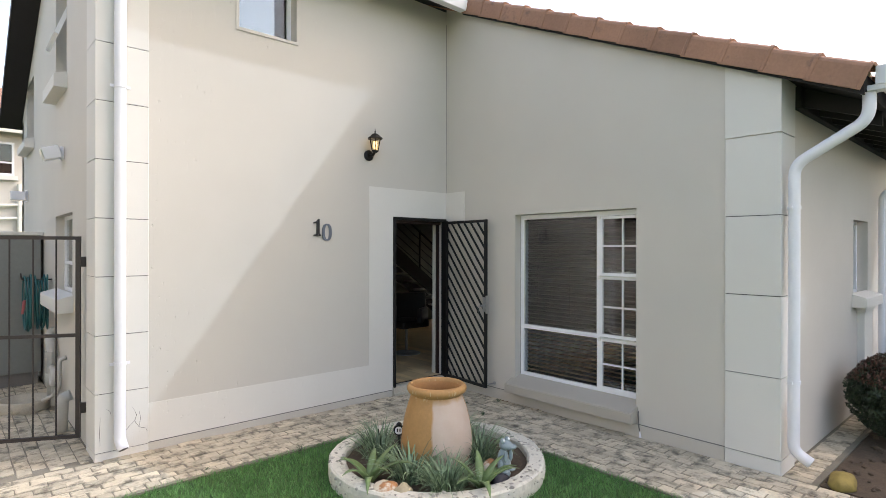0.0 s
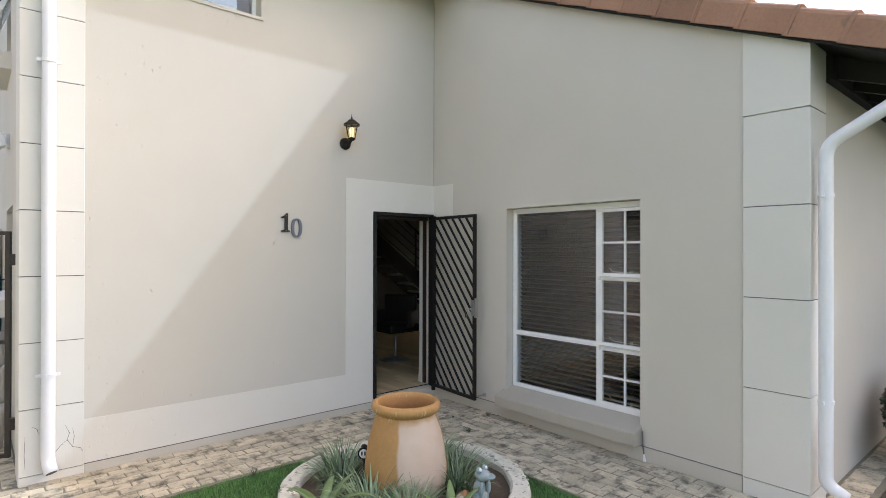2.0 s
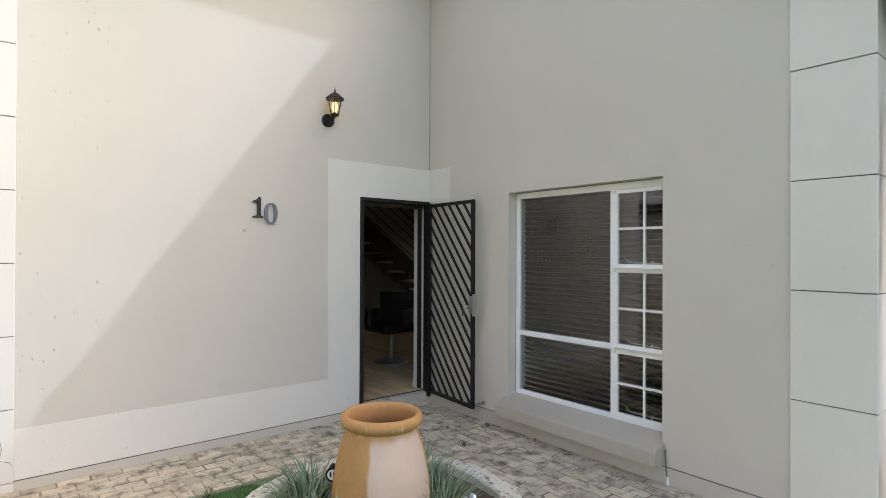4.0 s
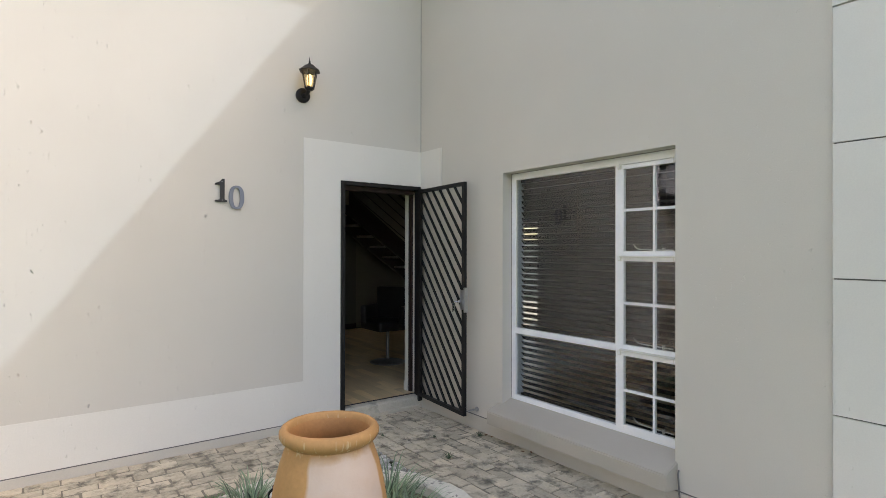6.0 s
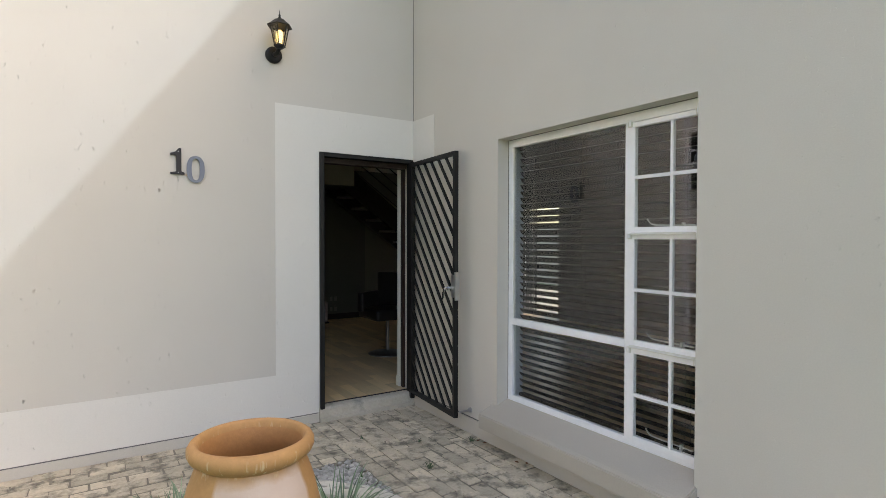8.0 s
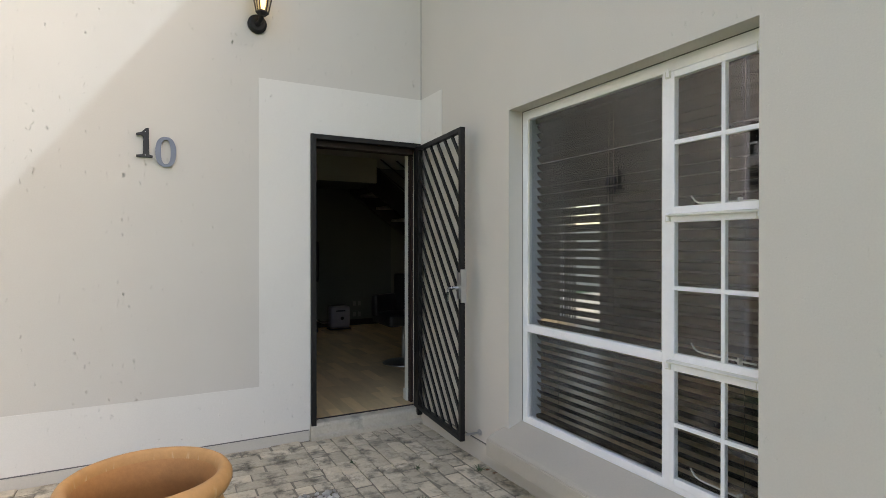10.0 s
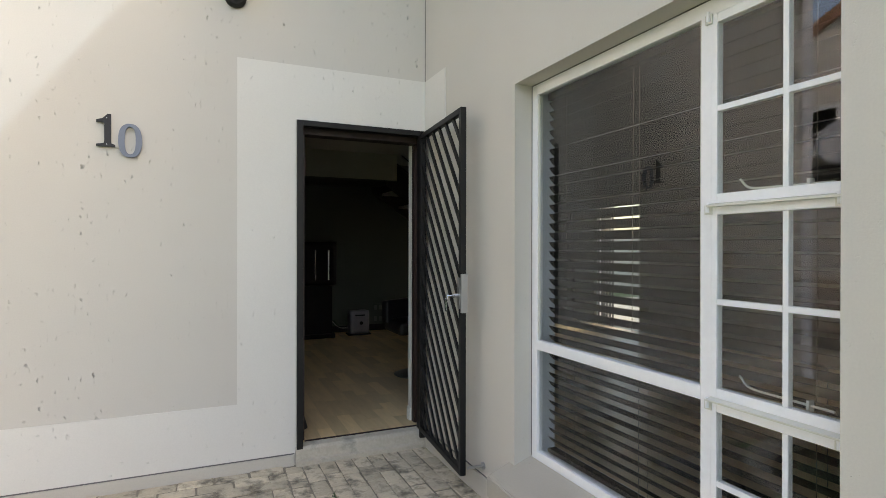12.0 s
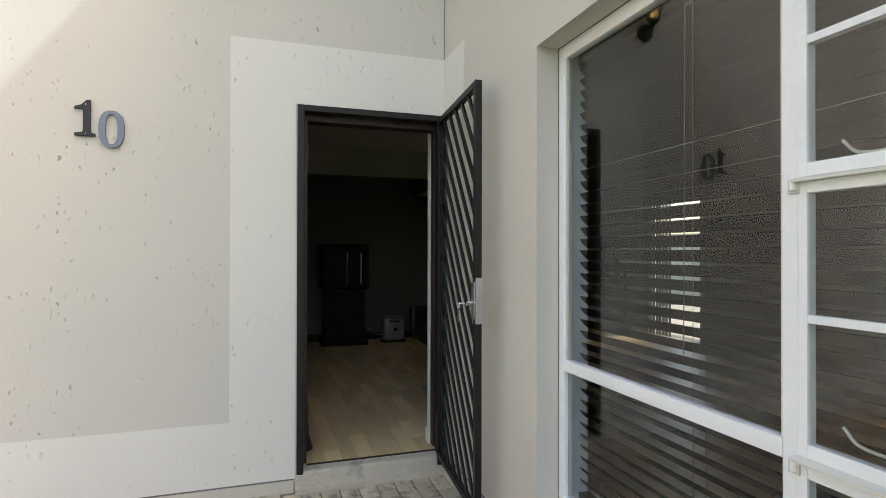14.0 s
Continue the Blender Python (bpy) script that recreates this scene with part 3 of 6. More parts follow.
part("threshold", boxes((DOOR_X0 + 0.055, DOOR_X1 - 0.002, 0.056, 0.066, FLOOR - 0.008, FLOOR + 0.001)), "brown_wood", door, "thin dark threshold strip")
part("hinge", boxes((DOOR_X0 + 0.052, DOOR_X0 + 0.060, 0.074, 0.10, 1.82, 1.95)), material("hinge_brass", (0.07, 0.026, 0.016), 0.5, 0.4), door, "coppery hinge")
part("jamb_stop", boxes((DOOR_X1 - 0.024, DOOR_X1, 0.172, 0.232, FLOOR, DOOR_TOP - 0.01), (DOOR_X1 - 0.036, DOOR_X1 - 0.0242, 0.172, 0.232, FLOOR, FLOOR + 0.09)), "cream_paint", door, "pale inner jamb strip")
# leaf of the timber door, folded back inside
leaf = thing("entrance_door", (DOOR_X0 + 0.03, 0.25, FLOOR), "dark brown timber entrance door standing wide open inside", "door")
part("door_leaf", boxes((DOOR_X0 - 0.012, DOOR_X0 + 0.028, 0.24, 1.03, FLOOR + 0.006, DOOR_TOP - 0.08)), "brown_wood", leaf, bevel=0.003)
part("door_curtain_hem", tube([(DOOR_X0 + 0.05, 0.235, 1.2), (DOOR_X0 + 0.052, 0.24, 0.5), (DOOR_X0 + 0.06, 0.24, 0.22), (DOOR_X0 + 0.075, 0.24, FLOOR + 0.02)], [0.012, 0.016, 0.022, 0.03], 8), "dark_wood", leaf, "dark draught strip")

# ---- security gate, swung open against the gable wall ----
gx0, gy0, gx1, gy1 = -0.045, -0.045, -0.112, -0.835
gate = thing("security_gate", (gx0, gy0, 0.09), "black steel security gate with slanting bars, standing open", "gate")
gd = Vector((gx1 - gx0, gy1 - gy0, 0))
GW = gd.length
gm = Matrix.Translation((gx0, gy0, 0)) @ Matrix.Rotation(math.atan2(gd.y, gd.x), 4, "Z")
G0, G1 = 0.115, 2.115
fw = 0.032
def gbox(u0, u1, z0, z1, w=0.032, off=0.0):
    return box(bmesh.new(), u0, u1, off - w / 2, off + w / 2, z0, z1, gm)
part("hinge_stile", gbox(0, fw, G0, G1), "black_steel", gate, bevel=0.002)
part("lock_stile", gbox(GW - fw, GW, G0, G1), "black_steel", gate, bevel=0.002)
part("top_rail", gbox(fw, GW - fw, G1 - fw, G1), "black_steel", gate, bevel=0.002)
part("bottom_rail", gbox(fw, GW - fw, G0, G0 + fw), "black_steel", gate, bevel=0.002)
# bars fall from the wall side towards the lock side
inner0, inner1, za, zb = fw, GW - fw, G0 + fw, G1 - fw
rise = 1.20
span = inner1 - inner0
pitch = 0.150
zz = za + 0.10
while zz < zb + rise * span:
    # bar runs from (inner0, zz) down to (inner1, zz - rise*span)
    p0, p1 = [inner0, zz], [inner1, zz - rise * span]
    if p0[1] > zb:
        p0 = [inner0 + (zz - zb) / rise, zb]
    if p1[1] < za:
        p1 = [inner0 + (zz - za) / rise, za]
    if p1[0] - p0[0] > 0.03:
        a, c = gm @ Vector((p0[0], 0, p0[1])), gm @ Vector((p1[0], 0, p1[1]))
        b = bmesh.new()
        d = c - a
        up = Vector((0, 0, 1))
        nrm = (gm.to_3x3() @ Vector((0, 1, 0))).normalized()
        side = nrm.cross(d).normalized()
        mm = Matrix((( side.x, nrm.x, d.normalized().x, a.x), (side.y, nrm.y, d.normalized().y, a.y), (side.z, nrm.z, d.normalized().z, a.z), (0, 0, 0, 1)))
        box(b, -0.0115, 0.0115, -0.006, 0.006, -0.004, d.length + 0.004, mm)
        part("bar", b, "black_steel", gate)
    zz += pitch
lock = part("lock_box", gbox(GW - 0.002, GW + 0.018, 1.00, 1.21, 0.036), "zinc", gate, "bare steel lock case", bevel=0.003)
part("lock_case", gbox(GW - 0.05, GW - 0.004, 1.02, 1.19, 0.040), "zinc", gate, "bare steel lock case", bevel=0.003)
part("lock_cylinder", tube([gm @ Vector((GW - 0.045, -0.02, 1.09)), gm @ Vector((GW - 0.045, -0.05, 1.09))], 0.012, 12), "chrome", gate)
kb = tube([gm @ Vector((GW - 0.045, -0.05, 1.09)), gm @ Vector((GW - 0.055, -0.075, 1.09))], 0.004, 8)
part("key", kb, "chrome", gate, "key standing in the lock")
ring = [gm @ Vector((GW - 0.06 + 0.016 * math.sin(a), -0.075, 1.075 + 0.016 * math.cos(a))) for a in (k * math.pi / 8 for k in range(17))]
part("key_ring", tube(ring, 0.0018, 6, False), "chrome", gate)
for i, (du, dz, l) in enumerate(((-0.012, 0.0, 0.06), (0.008, 0.004, 0.052), (0.0, -0.002, 0.045))):
    u = GW - 0.06 + du
    part("key", box(bmesh.new(), u - 0.008, u + 0.008, -0.078 - i * 0.003, -0.076 - i * 0.003, 1.062 + dz - l, 1.062 + dz, gm), "chrome", gate)
for z in (0.45, 1.75):
    part("hinge", tube([gm @ Vector((-0.008, 0.01, z)), gm @ Vector((-0.008, 0.01, z + 0.09))], 0.011, 10), "black_steel", gate)
part("gate_post", boxes((-0.052, -0.014, -0.052, -0.02, 0.06, 2.13)), "black_steel", door, bevel=0.002)
stop = thing("gate_stop", (0, -0.86, 0.165), "short steel peg that holds the gate off the wall", "door stop")
part("peg", tube([(-0.002, -0.865, 0.165), (-0.10, -0.862, 0.165)], 0.008, 10), "zinc", stop)
part("flange", tube([(-0.001, -0.865, 0.165), (-0.010, -0.865, 0.165)], 0.020, 14), "zinc", stop)

# ---- house numerals ----
def digit_one(x0, x1, z0, z1):
    w, h = x1 - x0, z1 - z0
    o = [(0.0, 0.0), (1.0, 0.0), (1.0, 0.07), (0.80, 0.10), (0.78, 0.16), (0.78, 1.0), (0.60, 1.0), (0.34, 0.86), (0.0, 0.80), (0.0, 0.73), (0.36, 0.74), (0.42, 0.70), (0.42, 0.16), (0.38, 0.10), (0.0, 0.07)]
    b = prism([(x0 + u * w, z0 + v * h) for u, v in o], 0.014, Matrix(((1, 0, 0, 0), (0, 0, -1, -0.004), (0, 1, 0, 0), (0, 0, 0, 1))))
    return b
def digit_zero(cx, cz, rx, rz, w):
    b = bmesh.new()
    n = 36
    def loop(ax, az, y):
        return [b.verts.new((cx + ax * math.copysign(abs(math.cos(t)) ** 0.8, math.cos(t)), y, cz + az * math.copysign(abs(math.sin(t)) ** 0.85, math.sin(t)))) for t in (2 * math.pi * k / n for k in range(n))]
    L4 = [loop(rx, rz, -0.004), loop(rx, rz, -0.018), loop(rx - w, rz - w * 0.55, -0.018), loop(rx - w, rz - w * 0.55, -0.004)]
    for a, c in zip(L4, L4[1:] + L4[:1]):
        for k in range(n):
            b.faces.new((a[k], c[k], c[(k + 1) % n], a[(k + 1) % n]))
    bmesh.ops.recalc_face_normals(b, faces=b.faces[:])
    return b
M["numeral_dark"] = material("numeral_dark", (0.022, 0.021, 0.023), 0.5, 0.3, grain=30)
M["numeral_grey"] = material("numeral_grey", (0.16, 0.18, 0.22), 0.45, 0.4, grain=30)
n1 = thing("house_number", (-1.88, 0, 1.9), "dark metal numeral 1 fixed to the wall", "house number", "house numerals")
part("numeral", digit_one(-1.935, -1.845, 1.903, 2.083), "numeral_dark", n1, bevel=0.0015)
for z in (1.916, 2.06):
    part("screw", tube([(-1.885, -0.0185, z), (-1.885, -0.0195, z)], 0.003, 8), "zinc", n1)
n0 = thing("house_number", (-1.77, 0, 1.85), "weathered blue-grey metal numeral 0 fixed to the wall", "house number", "house numerals")
part("numeral", digit_zero(-1.773, 1.944, 0.058, 0.093, 0.031), "numeral_grey", n0)

# ---- wall lantern ----
lx, ly = -1.225, 0.0
lan = thing("wall_lantern", (lx, 0, 2.84), "black metal wall lantern with glass panes and a lit bulb", "wall lamp")
part("wall_plate", tube([(lx, 0.0, 2.845), (lx, -0.018, 2.845), (lx, -0.028, 2.845)], [0.062, 0.062, 0.045], 20), "black_steel", lan, smooth=False)
part("arm", tube(bent([(lx, -0.02, 2.845), (lx + 0.005, -0.075, 2.835), (lx + 0.012, -0.11, 2.87), (lx + 0.012, -0.115, 2.905)], 0.03), 0.016, 10), "black_steel", lan, smooth=True)
cx, cy, z0 = lx + 0.015, -0.115, 2.875
cage_b, cage_t, zt = 0.038, 0.068, 0.155
part("cage_floor", turned([(0.02, -0.012), (0.034, 0.0), (0.044, 0.006), (0.044, 0.014)], (cx, cy, z0), 6), "black_steel", lan)
bulb_mat = bpy.data.materials.new("lit_bulb")
bulb_mat.use_nodes = True
bb = bulb_mat.node_tree.nodes["Principled BSDF"]
bb.inputs["Emission Color"].default_value = (1.0, 0.72, 0.28, 1)
bb.inputs["Emission Strength"].default_value = 1.0
M["pane_amber"] = glass("amber_pane", (0.96, 0.92, 0.78))
for k in range(6):
    a0, a1 = math.radians(60 * k), math.radians(60 * (k + 1))
    p = lambda a, r, z: Vector((cx + r * math.cos(a), cy + r * math.sin(a), z0 + z))
    part("cage_bar", tube([p(a0, cage_b, 0.01), p(a0, cage_t, zt)], 0.0045, 6), "black_steel", lan)
    b = bmesh.new()
    q = [p(a0, cage_b, 0.012), p(a1, cage_b, 0.012), p(a1, cage_t, zt), p(a0, cage_t, zt)]
    nrm = (q[1] - q[0]).cross(q[3] - q[0]).normalized() * 0.0015
    vs = [b.verts.new(v - nrm) for v in q] + [b.verts.new(v + nrm) for v in q]
    for f in ((3, 2, 1, 0), (4, 5, 6, 7), (0, 1, 5, 4), (1, 2, 6, 5), (2, 3, 7, 6), (3, 0, 4, 7)):
        b.faces.new([vs[i] for i in f])
    g = part("pane", b, "pane_amber", lan)
    g.visible_shadow = False
part("bulb", turned([(0.008, 0.02), (0.013, 0.03), (0.02, 0.06), (0.024, 0.09), (0.02, 0.115), (0.008, 0.127)], (cx, cy, z0), 14), bulb_mat, lan, "glowing warm bulb", smooth=True)
b = turned([(0.066, 0.150), (0.092, 0.148), (0.095, 0.154), (0.06, 0.180), (0.042, 0.198), (0.03, 0.206), (0.012, 0.212)], (cx, cy, z0), 6)
part("cap", b, "black_steel", lan)
part("finial", turned([(0.010, 0.21), (0.012, 0.218), (0.006, 0.224), (0.010, 0.232), (0.004, 0.24), (0.003, 0.262), (0.001, 0.272)], (cx, cy, z0), 10), "black_steel", lan, smooth=True)

# ---- big window ----
FX = 0.10
win = tagged(new("window_1"), "white-painted steel window with a large fixed pane and three small-paned opening lights", "window", kind="structure")
b = boxes((FX, FX + 0.035, WIN_Y1 - 0.045, WIN_Y1, WIN_Z0 + 0.006, WIN_Z1), (FX, FX + 0.035, WIN_Y0, WIN_Y0 + 0.03, WIN_Z0 + 0.006, WIN_Z1),
          (FX, FX + 0.035, WIN_Y0 + 0.03, WIN_Y1 - 0.045, WIN_Z0 + 0.006, WIN_Z0 + 0.052), (FX, FX + 0.035, WIN_Y0 + 0.03, WIN_Y1 - 0.045, WIN_Z1 - 0.055, WIN_Z1))
part("window_frame", b, "white_paint", win, bevel=0.003)
MY0, MY1 = -2.232, -2.190
part("mullion", boxes((FX - 0.004, FX + 0.034, MY0, MY1, WIN_Z0 + 0.052, WIN_Z1 - 0.055)), "white_paint", win, bevel=0.004)
part("transom", boxes((FX - 0.004, FX + 0.034, MY1, WIN_Y1 - 0.045, 0.853, 0.899)), "white_paint", win, bevel=0.006)
def pane_part(name, row, parent, label=""):
    """A sheet of glass that mirrors on its outer face."""
    o = part(name, boxes(row), ["glass_front", "glass_clear"], parent, label)
    for p in o.data.polygons:
        p.material_index = 0 if p.normal.x < -0.9 else 1
    o.visible_shadow = False
    return o


pane_part("fixed_pane", (FX + 0.016, FX + 0.02, MY1, WIN_Y1 - 0.045, 0.899, WIN_Z1 - 0.055), win, "large clear pane")
pane_part("fixed_pane", (FX + 0.016, FX + 0.02, MY1, WIN_Y1 - 0.045, WIN_Z0 + 0.052, 0.853), win, "low wide clear pane")
part("putty_bead", boxes((FX + 0.005, FX + 0.015, MY1, MY1 + 0.010, 0.899, WIN_Z1 - 0.055), (FX + 0.005, FX + 0.015, WIN_Y1 - 0.055, WIN_Y1 - 0.045, 0.899, WIN_Z1 - 0.055)), "cream_paint", win)
R0, R1 = WIN_Y0 + 0.03, MY0
for zlo, zhi in ((0.345, 0.858), (0.875, 1.486), (1.495, 2.098)):
    s = part("opening_light", boxes((FX - 0.008, FX + 0.02, R0, R0 + 0.022, zlo, zhi), (FX - 0.008, FX + 0.02, R1 - 0.022, R1, zlo, zhi), (FX - 0.008, FX + 0.02, R0 + 0.022, R1 - 0.022, zlo, zlo + 0.03), (FX - 0.008, FX + 0.02, R0 + 0.022, R1 - 0.022, zhi - 0.028, zhi)), "white_paint", win, bevel=0.003)
    ym, zm = -2.476, (zlo + zhi) / 2
    part("glazing_bar", boxes((FX - 0.006, FX + 0.016, ym - 0.0085, ym + 0.0085, zlo + 0.03, zhi - 0.028)), "white_paint", s, bevel=0.003)
    part("glazing_bar", boxes((FX - 0.006, FX + 0.0155, R0 + 0.022, ym - 0.0085, zm - 0.009, zm + 0.009), (FX - 0.006, FX + 0.0155, ym + 0.0085, R1 - 0.022, zm - 0.009, zm + 0.009)), "white_paint", s)
    for y0, y1 in ((R0 + 0.022, ym - 0.0085), (ym + 0.0085, R1 - 0.022)):
        for za, zb in ((zlo + 0.03, zm - 0.009), (zm + 0.009, zhi - 0.028)):
            pane_part("pane", (FX - 0.002, FX + 0.002, y0, y1, za, zb), s)
    for y in (R1 + 0.006, R0 + 0.02):
        part("hinge", tube([(FX - 0.016, y, zhi - 0.02), (FX - 0.016, y, zhi + 0.012)], 0.0065, 10), "white_paint", s)
        part("hinge_leaf", boxes((FX - 0.014, FX - 0.009, y - 0.013, y + 0.013, zhi - 0.026, zhi + 0.004)), "cream_paint", s)
    # casement stay inside
    sx = FX + 0.05
    part("stay_arm", tube(bent([(sx, R1 - 0.06, zlo + 0.075), (sx, R1 - 0.085, zlo + 0.045), (sx, R1 - 0.12, zlo + 0.040), (sx, R0 + 0.07, zlo + 0.036)], 0.02), 0.0038, 8), "cream_paint", s)
    part("stay_peg", boxes((sx - 0.012, sx + 0.012, ym - 0.038, ym - 0.030, zlo + 0.02, zlo + 0.052)), "cream_paint", s)
for z0, z1 in ((0.858, 0.875), (1.486, 1.495)):
    part("transom_bar", boxes((FX + 0.0, FX + 0.03, R0, R1, z0 + 0.002, z1 - 0.002)), "white_paint", win, bevel=0.003)
    part("drip_ledge", prism([(FX - 0.03, z1 - 0.006), (FX + 0.001, z1 + 0.002), (FX + 0.001, z1 - 0.012), (FX - 0.03, z1 - 0.012)], R1 - R0, Matrix(((1, 0, 0, 0), (0, 0, 1, R0), (0, 1, 0, 0), (0, 0, 0, 1)))), "cream_paint", win)
structure("window_seal_1", boxes((FX - 0.003, FX - 0.0005, WIN_Y1 - 0.0035, WIN_Y1, WIN_Z0 + 0.02, WIN_Z1), (FX - 0.003, FX - 0.0005, WIN_Y0, WIN_Y1 - 0.0036, WIN_Z1 - 0.004, WIN_Z1)), "joint", "dark hairline gap round the window frame")
structure("window_board_1", boxes((FX + 0.036, T + 0.03, WIN_Y0, WIN_Y1, WIN_Z0 - 0.03, WIN_Z0 + 0.03)), "white_paint", "white inner window board")
M["reveal"] = material("reveal_paint", (0.62, 0.66, 0.70), 0.7, vary=0.05, coords="World")
structure("window_reveal_1", boxes((FX + 0.036, T + 0.004, WIN_Y1 - 0.006, WIN_Y1, WIN_Z0 + 0.03, WIN_Z1)), "reveal", "pale blue-grey inner reveal")

# venetian blind
M["slat"] = material("dark_slat", (0.009, 0.0072, 0.005), 0.75, spec=0.08, vary=0.2, grain=25, stain=3, bump=0.03, coords="World")
bx, by0, by1 = 0.195, WIN_Y0 + 0.01, WIN_Y1 - 0.035
blind = thing("venetian_blind", (bx, -1.93, 2.12), "dark brown venetian blind with tilted slats", "blind")
part("head_rail", boxes((bx - 0.025, bx + 0.025, by0, by1, 2.085, 2.135)), "slat", blind, bevel=0.002)
slat_b = bmesh.new()
sec = [(-0.025, 0.0), (-0.012, 0.0022), (0.0, 0.003), (0.012, 0.0022), (0.025, 0.0)]
tilt = math.radians(45)
va = [[slat_b.verts.new((u * math.cos(tilt) - v * math.sin(tilt), y, -(u * math.sin(tilt)) - v * math.cos(tilt))) for u, v in sec + [(u, v - 0.0022) for u, v in reversed(sec)]] for y in (by0, by1)]
n = len(va[0])
for k in range(n):
    slat_b.faces.new((va[0][k], va[0][(k + 1) % n], va[1][(k + 1) % n], va[1][k]))
slat_b.faces.new(list(reversed(va[0]))), slat_b.faces.new(va[1])
bmesh.ops.recalc_face_normals(slat_b, faces=slat_b.faces[:])
slat_me = bpy.data.meshes.new("slat")
slat_b.to_mesh(slat_me)
slat_b.free()
slat_me.materials.append(M["slat"])
z = 2.055
while z > 0.38:
    o = new("slat", slat_me)
    o.parent = blind
    o.matrix_basis = Matrix.Translation(Vector((bx, 0, z)) - blind.location) @ pose(0, 0, 0, random.uniform(-0.05, 0.05), random.uniform(-1.2, 1.2), 0)
    z -= 0.0462
part("bottom_rail", boxes((bx - 0.022, bx + 0.022, by0, by1, 0.335, 0.355)), "slat", blind, bevel=0.002)
M["cord"] = material("blind_cord", (0.10, 0.08, 0.06), 0.8)
for y in (by1 - 0.15, by1 - 0.62, by0 + 0.15):
    for dx in (-0.024, 0.024):
        part("ladder_cord", tube([(bx + dx, y, 2.09), (bx + dx, y, 0.35)], 0.0012, 5), "cord", blind)
part("tilt_wand", tube([(bx - 0.035, by1 - 0.60, 2.08), (bx - 0.036, by1 - 0.595, 1.02)], 0.002, 6), "cord", blind)

# cable at the sill's end
cab = thing("cable", (-0.02, -2.71, 0), "short black cable with white end beside the window sill", "cable")
part("wire", tube(bent([(-0.004, -2.70, 0.235), (-0.02, -2.705, 0.22), (-0.02, -2.712, 0.10), (-0.022, -2.722, 0.05)], 0.03), 0.005, 8), "joint", cab, smooth=True)
part("plug_end", tube([(-0.022, -2.722, 0.055), (-0.026, -2.73, 0.0)], [0.007, 0.012], 8), "white_pvc", cab)

structure("corner_crack", boxes((-0.0035, 0.0, -0.0035, 0.0, 2.494, 4.7)), "joint", "thin dark crack down the inner corner")

# ---- upper window in the front wall, side-wall windows ----
# mirror sheet added behind the upper pane to brighten its sky reflection
M["film_glass"] = material("sky_mirror_film", (0.24, 0.27, 0.30), 0.03, 1.0, vary=0.05, grain=2, stain=1, bump=0.0, coords="World")


def small_window(name, axis, c0, c1, z0, z1, plane, depth, label, rails=(), film=0.0):
    """White steel window in a wall; axis 'x' runs along x (wall faces -y), 'y' along y (wall faces -x)."""
    w = tagged(new(name), label, "window", kind="structure")
    def bx(a0, a1, d0, d1, q0, q1):
        return (a0, a1, plane + d0, plane + d1, q0, q1) if axis == "x" else (plane + d0, plane + d1, a0, a1, q0, q1)
    f = 0.04
    part("window_frame", boxes(bx(c0, c0 + f, depth, depth + 0.04, z0, z1), bx(c1 - f, c1, depth, depth + 0.04, z0, z1), bx(c0 + f, c1 - f, depth, depth + 0.04, z0, z0 + f), bx(c0 + f, c1 - f, depth, depth + 0.04, z1 - f, z1)), "white_paint", w, bevel=0.003)
    for r in rails:
        part("glazing_bar", boxes(bx(c0 + f, c1 - f, depth + 0.002, depth + 0.03, r - 0.018, r + 0.018)), "white_paint", w)
    part("pane", boxes(bx(c0 + f, c1 - f, depth + 0.018, depth + 0.022, z0 + f, z1 - f)), "glass", w).visible_shadow = False
    if film:
        part("film", boxes(bx(c0 + f, c0 + f + (c1 - c0 - 2 * f) * film, depth + 0.024, depth + 0.026, z0 + f, z1 - f)), "film_glass", w, "mirror film added to strengthen the sky reflection")
    part("room_backing", boxes(bx(c0, c1, max(depth + 0.042, T - 0.03), T - 0.004, z0, z1)), "slat", w, "dark sheet closing the opening behind the glass")
    return w
small_window("window_2", "x", UP_X0, UP_X1, UP_Z0, UP_Z1, 0.0, 0.115, "small white upper window reflecting the sky", film=0.74)
structure("trim_upper_window", boxes((UP_X0 - 0.03, UP_X0, -0.012, 0.0, UP_Z0 - 0.03, UP_Z1), (UP_X0, UP_X1 + 0.025, -0.012, 0.0, UP_Z0 - 0.03, UP_Z0), (UP_X1, UP_X1 + 0.025, -0.012, 0.0, UP_Z0, UP_Z1)), "wall", "raised plaster edge round the upper window")
small_window("window_3", "y", 1.25, 2.44, 1.28, 2.13, X_LEFT, 0.085, "white side window with a low pane", (1.6,))
small_window("window_4", "y", 1.64, 2.44, 3.60, 4.75, X_LEFT, 0.165, "upper side window with its sash pushed open", (4.1,))
small_window("window_5", "y", 4.74, 5.75, 3.38, 4.32, X_LEFT, 0.165, "upper side window far along the wall", (3.8,))
small_window("window_6", "x", SW_X0, SW_X1, SW_Z0, SW_Z1, Y_RIGHT, 0.10, "white window beside the flower bed")
